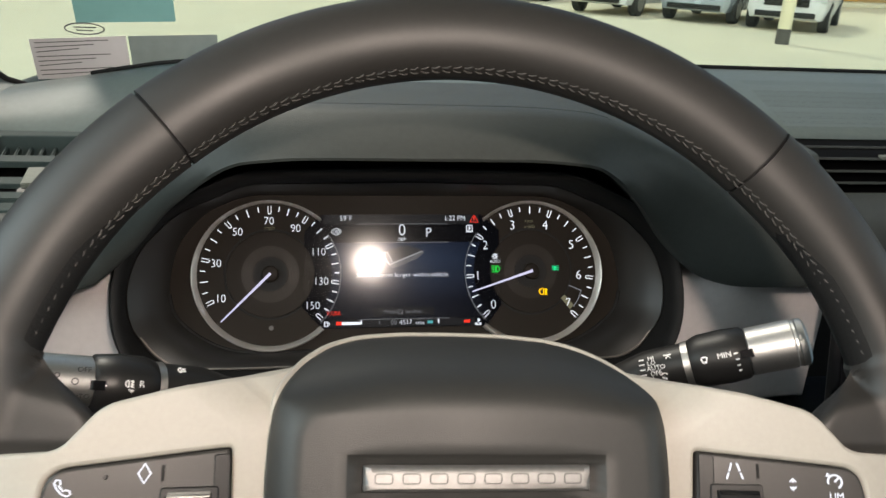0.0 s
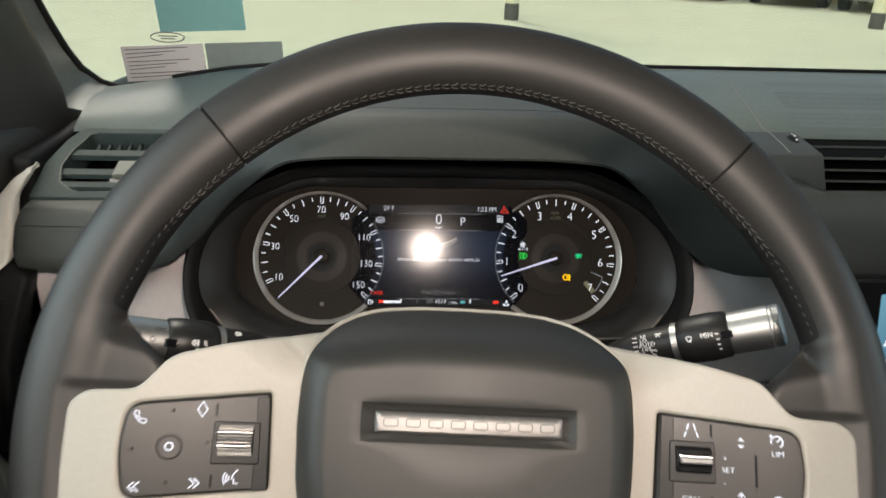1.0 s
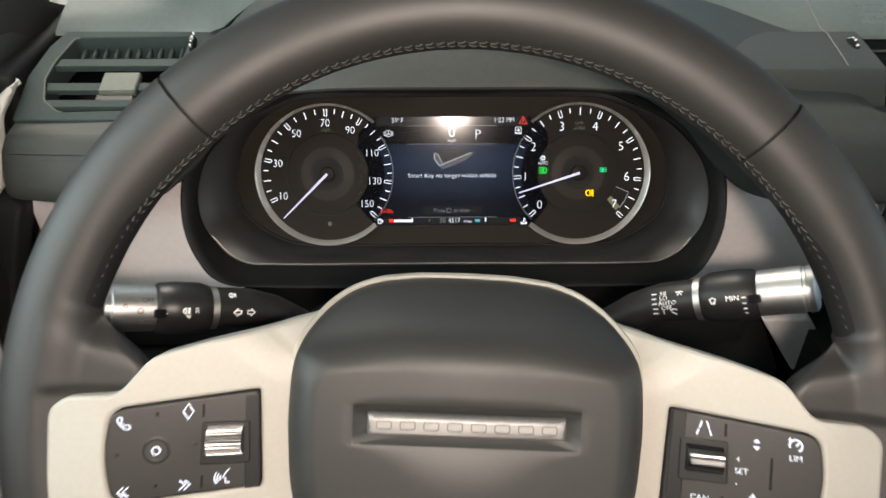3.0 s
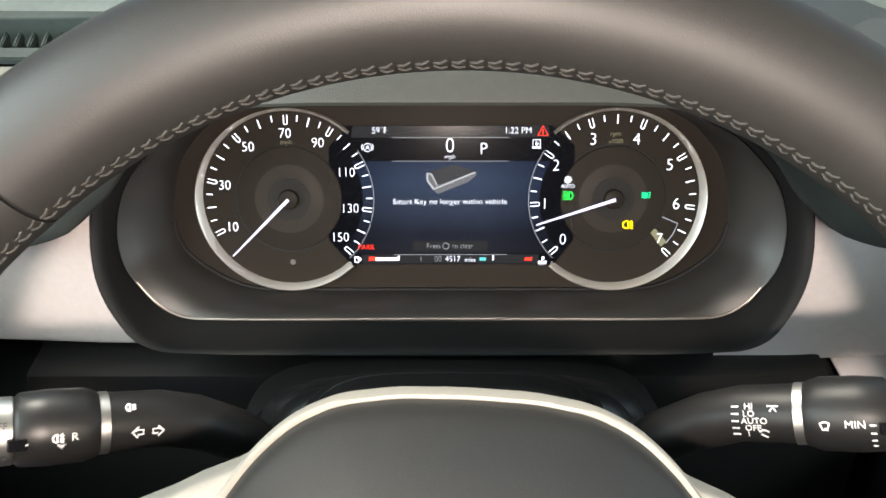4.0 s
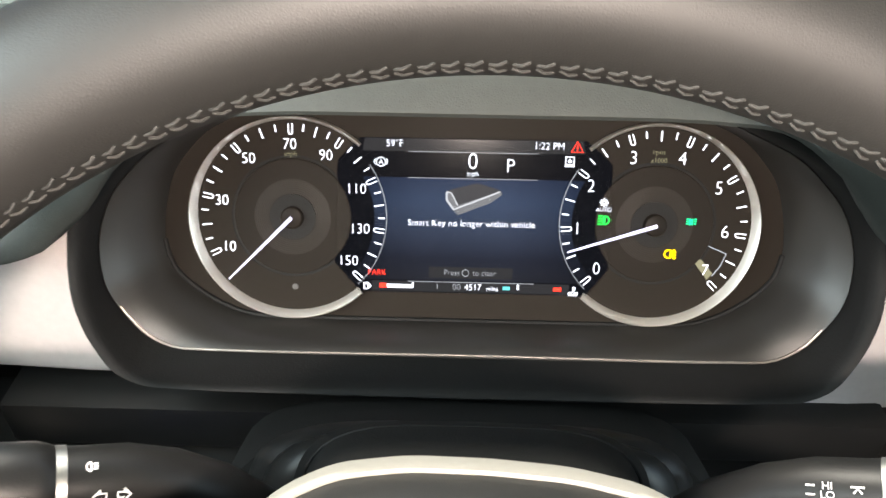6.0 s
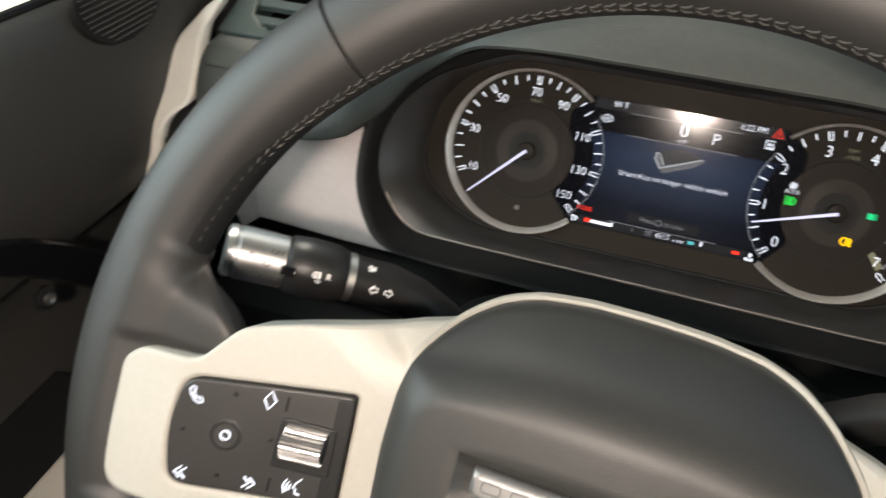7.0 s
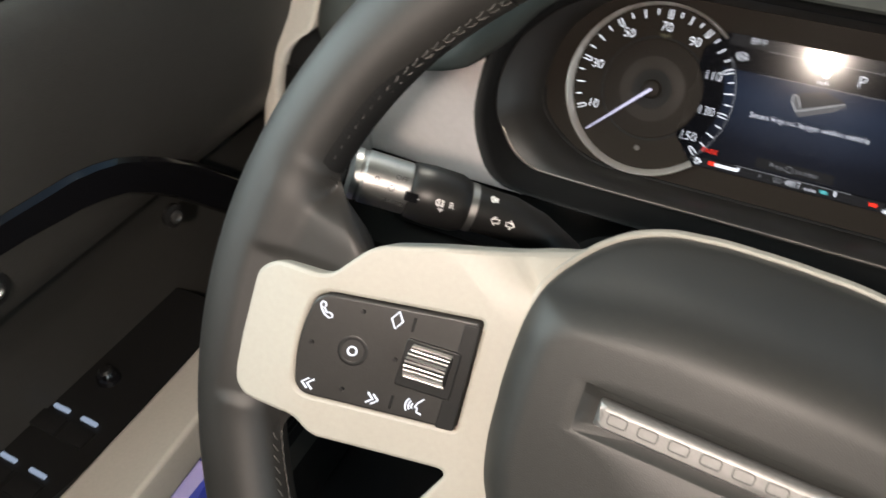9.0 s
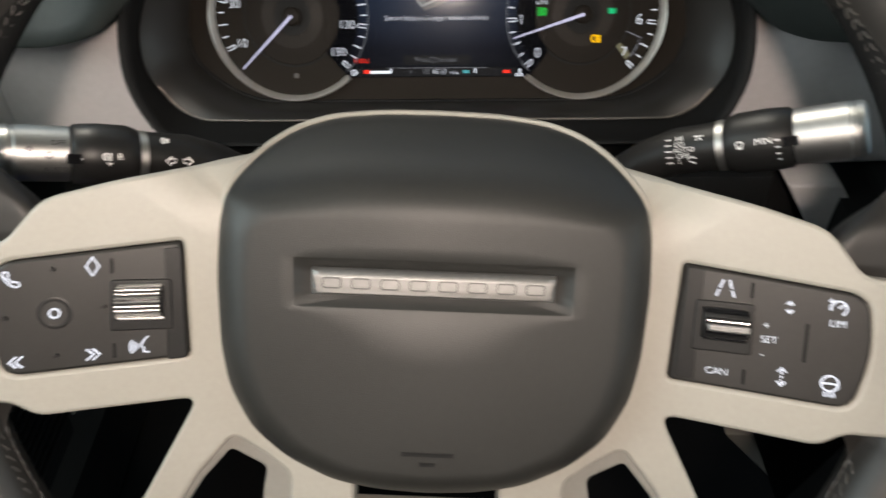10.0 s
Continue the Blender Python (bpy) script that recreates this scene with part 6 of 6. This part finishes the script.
part("gloss_strip", loft(rings), GLOSS, door, "gloss black curved strip", smooth=40)


def door_screw(x, y, z, r, nx=1.0):
    c = Vector((x, y, z))
    n = Vector((1, -0.03, 0.10)).normalized()
    p = part("screw", rod(c, c + n * 0.03, [(0, r), (0.6, r), (0.85, r * 0.92), (1, r * 0.6), (0.7, r * 0.42), (0.6, 0.001)], 24), CHROME, door, "bright exposed screw head")
    part("screw_cup", rod(c - n * 0.03, c + n * 0.012, [(0, r * 1.9), (0.7, r * 1.8), (1, r * 1.3)], 24), BLACK, p)


door_screw(-3.56, -3.20, -0.16, 0.055)
door_screw(-3.60, -1.92, -0.62, 0.045)
arm = part("armrest", loft([[(-4.1, y, -1.70), (-3.95, y, -1.685), (-3.52 + 0.26 * k, y, -1.70), (-3.45 + 0.26 * k, y, -1.80), (-3.5 + 0.2 * k, y, -2.6), (-4.05, y, -2.8)] for y, k in ((-16, 1), (-5, 1), (-3.75, 0.9), (-3.35, 0.55), (-3.05, 0.1), (-2.2, 0.0), (-1.7, -0.2))], around=True), BLACK, door, "black armrest with window switches", smooth=45)
for x, y in ((-3.99, -2.98), (-3.74, -2.98), (-4.0, -3.42), (-3.74, -3.42), (-3.86, -3.83)):
    part("switch_light", box(x - 0.066, x + 0.066, y - 0.014, y + 0.014, -1.69, -1.663, 0.004), LITBLUE, arm, "pale blue lit window switch mark")
for x, y in ((-3.99, -3.0), (-3.74, -3.0), (-4.0, -3.44), (-3.74, -3.44)):
    part("window_switch", box(x - 0.11, x + 0.11, y - 0.17, y - 0.03, -1.70, -1.665, 0.015), BLACK, arm)
knob = part("mirror_knob", rod((-3.90, -2.64, -1.69), (-3.90, -2.64, -1.60), [(0, 0.085), (0.4, 0.08), (0.8, 0.06), (1, 0.05)], 24), GLOSS, arm, "round mirror knob")
part("knob_cap", rod((-3.90, -2.64, -1.60), (-3.90, -2.64, -1.58), [(0, 0.05), (1, 0.035)], 24), BLACK, knob)
TRIM = rounded([(-2.99, -3.60), (-3.03, -2.9), (-3.07, -2.3), (-3.12, -1.8), (-3.19, -1.52), (-3.48, -1.28), (-3.64, -1.40), (-3.66, -1.54), (-3.53, -1.68), (-3.46, -2.2), (-3.44, -3.60)], [0.02, 0.1, 0.1, 0.12, 0.15, 0.12, 0.06, 0.05, 0.1, 0.1, 0.02])
bm = plate([TRIM], 1.60, 1.95, 0.035, 3)
for v in bm.verts:
    v.co = Vector((v.co.x, v.co.z, -v.co.y))
part("pull_trim", bm, PULL_LIT, door, "pale grey pull trim along the armrest", smooth=45)
part("pull_grip", loft([[(x0, y, -1.80), (x0 + 0.02, y, -1.66), (x0 + 0.08, y, -1.625), (x1 - 0.10, y, -1.62), (x1, y, -1.66), (x1 + 0.04, y, -1.76), (x1, y, -2.4), (x0, y, -2.4)] for y, x0, x1 in ((-7, -3.50, -2.70), (-3.9, -3.54, -2.78), (-3.53, -3.53, -2.84), (-3.39, -3.51, -2.98), (-3.28, -3.50, -3.12), (-3.21, -3.49, -3.27), (-3.165, -3.48, -3.36))]), PADSKIN, door, "black padded armrest end", smooth=45)
part("lower_film", loft([[(-3.46, y, -2.16), (-3.36, y, -2.05), (-3.02 + d, y, -2.20), (-2.96 + d, y, -2.45), (-3.05, y, -3.4), (-3.45, y, -3.5)] for y, d in ((-4.2, 0.05), (-3.3, 0.03), (-2.9, 0.0), (-2.4, -0.08))]), FILM, door, "glossy blue protective film on the lower door", smooth=30)
# thin slab whose lavender colour stands for a reflection on the film
part("film_sheen", loft([[(-3.30, y, -2.060), (-3.06, y, -2.166), (-3.06, y, -2.176), (-3.30, y, -2.070)] for y in (-3.13, -2.70)]), FILMSHEEN, door, "pale lavender reflection painted on the film")
# loudspeaker grille near the front of the door
GRILLE_Y, GRILLE_Z = -0.74, 1.02
sg = part("speaker_grille", loft([[(-3.54 + d, GRILLE_Y + r * math.cos(k * math.pi / 24), GRILLE_Z + 0.80 * r * math.sin(k * math.pi / 24)) for k in range(48)] for r, d in ((0.44, 0.0), (0.42, 0.03), (0.36, 0.035), (0.02, 0.045))], caps=False), BLACK, door, "round black perforated loudspeaker grille")
# its bead-like mesh: staggered rows of small raised studs
studs = bmesh.new()
for row in range(-9, 10):
    for k in range(-11, 12):
        dy, dz = 0.036 * (k + 0.5 * (row % 2)), 0.036 * row
        if math.hypot(dy, dz / 0.80) < 0.39:
            x = -3.504 + 0.010 * (1 - math.hypot(dy, dz) / 0.39)
            ring = [studs.verts.new((x, GRILLE_Y + dy + 0.012 * math.cos(a), GRILLE_Z + dz + 0.012 * math.sin(a))) for a in (0.4, 1.97, 3.54, 5.11)]
            tip = studs.verts.new((x + 0.012, GRILLE_Y + dy, GRILLE_Z + dz))
            for a, b in zip(ring, ring[1:] + ring[:1]):
                studs.faces.new((a, b, tip))
part("grille_mesh", studs, PADSKIN, sg, "raised mesh of the grille")
# front end of the armrest with ribbed pad
fe = thing("door_pocket_pad", "ribbed black pad with a pale edge on the door pocket", "door trim", LEVEL, (-3.6, -1.2, -2.2))
def side_plate(loop, x0, x1, bevel):
    """A slab standing along the door, outlined in depth and height."""
    bm = plate([loop], x0, x1, bevel, 3)
    for v in bm.verts:
        v.co = Vector((v.co.y, v.co.x, v.co.z))
    return bm


part("rib_bed", side_plate(rounded([(-0.98, -2.10), (-0.70, -2.45), (-0.60, -3.0), (-0.72, -3.9), (-1.9, -3.9), (-1.45, -2.72), (-1.18, -2.32)], 0.05), -3.66, -3.54, 0.02), MATT, fe, "ribbed black pad")
for k in range(15):
    z = -2.22 - 0.10 * k
    y0 = -1.10 - 0.42 * max(0.0, (-2.25 - z)) * 0.75
    y1 = -0.92 + min(0.30, 0.35 * (-2.15 - z) ** 0.6 if z < -2.15 else 0)
    part("rib", box(-3.545, -3.50, y0 + 0.02, y1, z - 0.022, z + 0.022, 0.012), BLACK, fe)
part("rib_rim", tube([(-3.51, -1.0, -1.98), (-3.51, -0.80, -2.2), (-3.51, -0.66, -2.5), (-3.51, -0.575, -2.95), (-3.51, -0.66, -3.7)], 0.025), PALE_DARKER, fe)
# screen pillar
bm = loft([[(-4.7, y - 1.2, z), (x - 0.12, y - 1.0, z), (x, y - 0.15, z), (x + 0.06, y + 0.15, z + 0.02), (x - 0.1, y + 0.55, z + 0.05), (-4.7, y + 0.6, z)] for x, y, z in ((-3.52, 1.3, 0.55), (-3.56, 1.15, 1.0), (-3.68, 0.8, 1.8), (-3.95, 0.0, 3.3), (-4.3, -1.5, 6.2), (-4.3, -1.6, 6.9))])
solo("screen_pillar", bm, DOORSKIN, LEVEL, "dark grey trim of the screen pillar", "pillar", at=(-3.8, 1, 0.6), kind="structure", smooth=50)
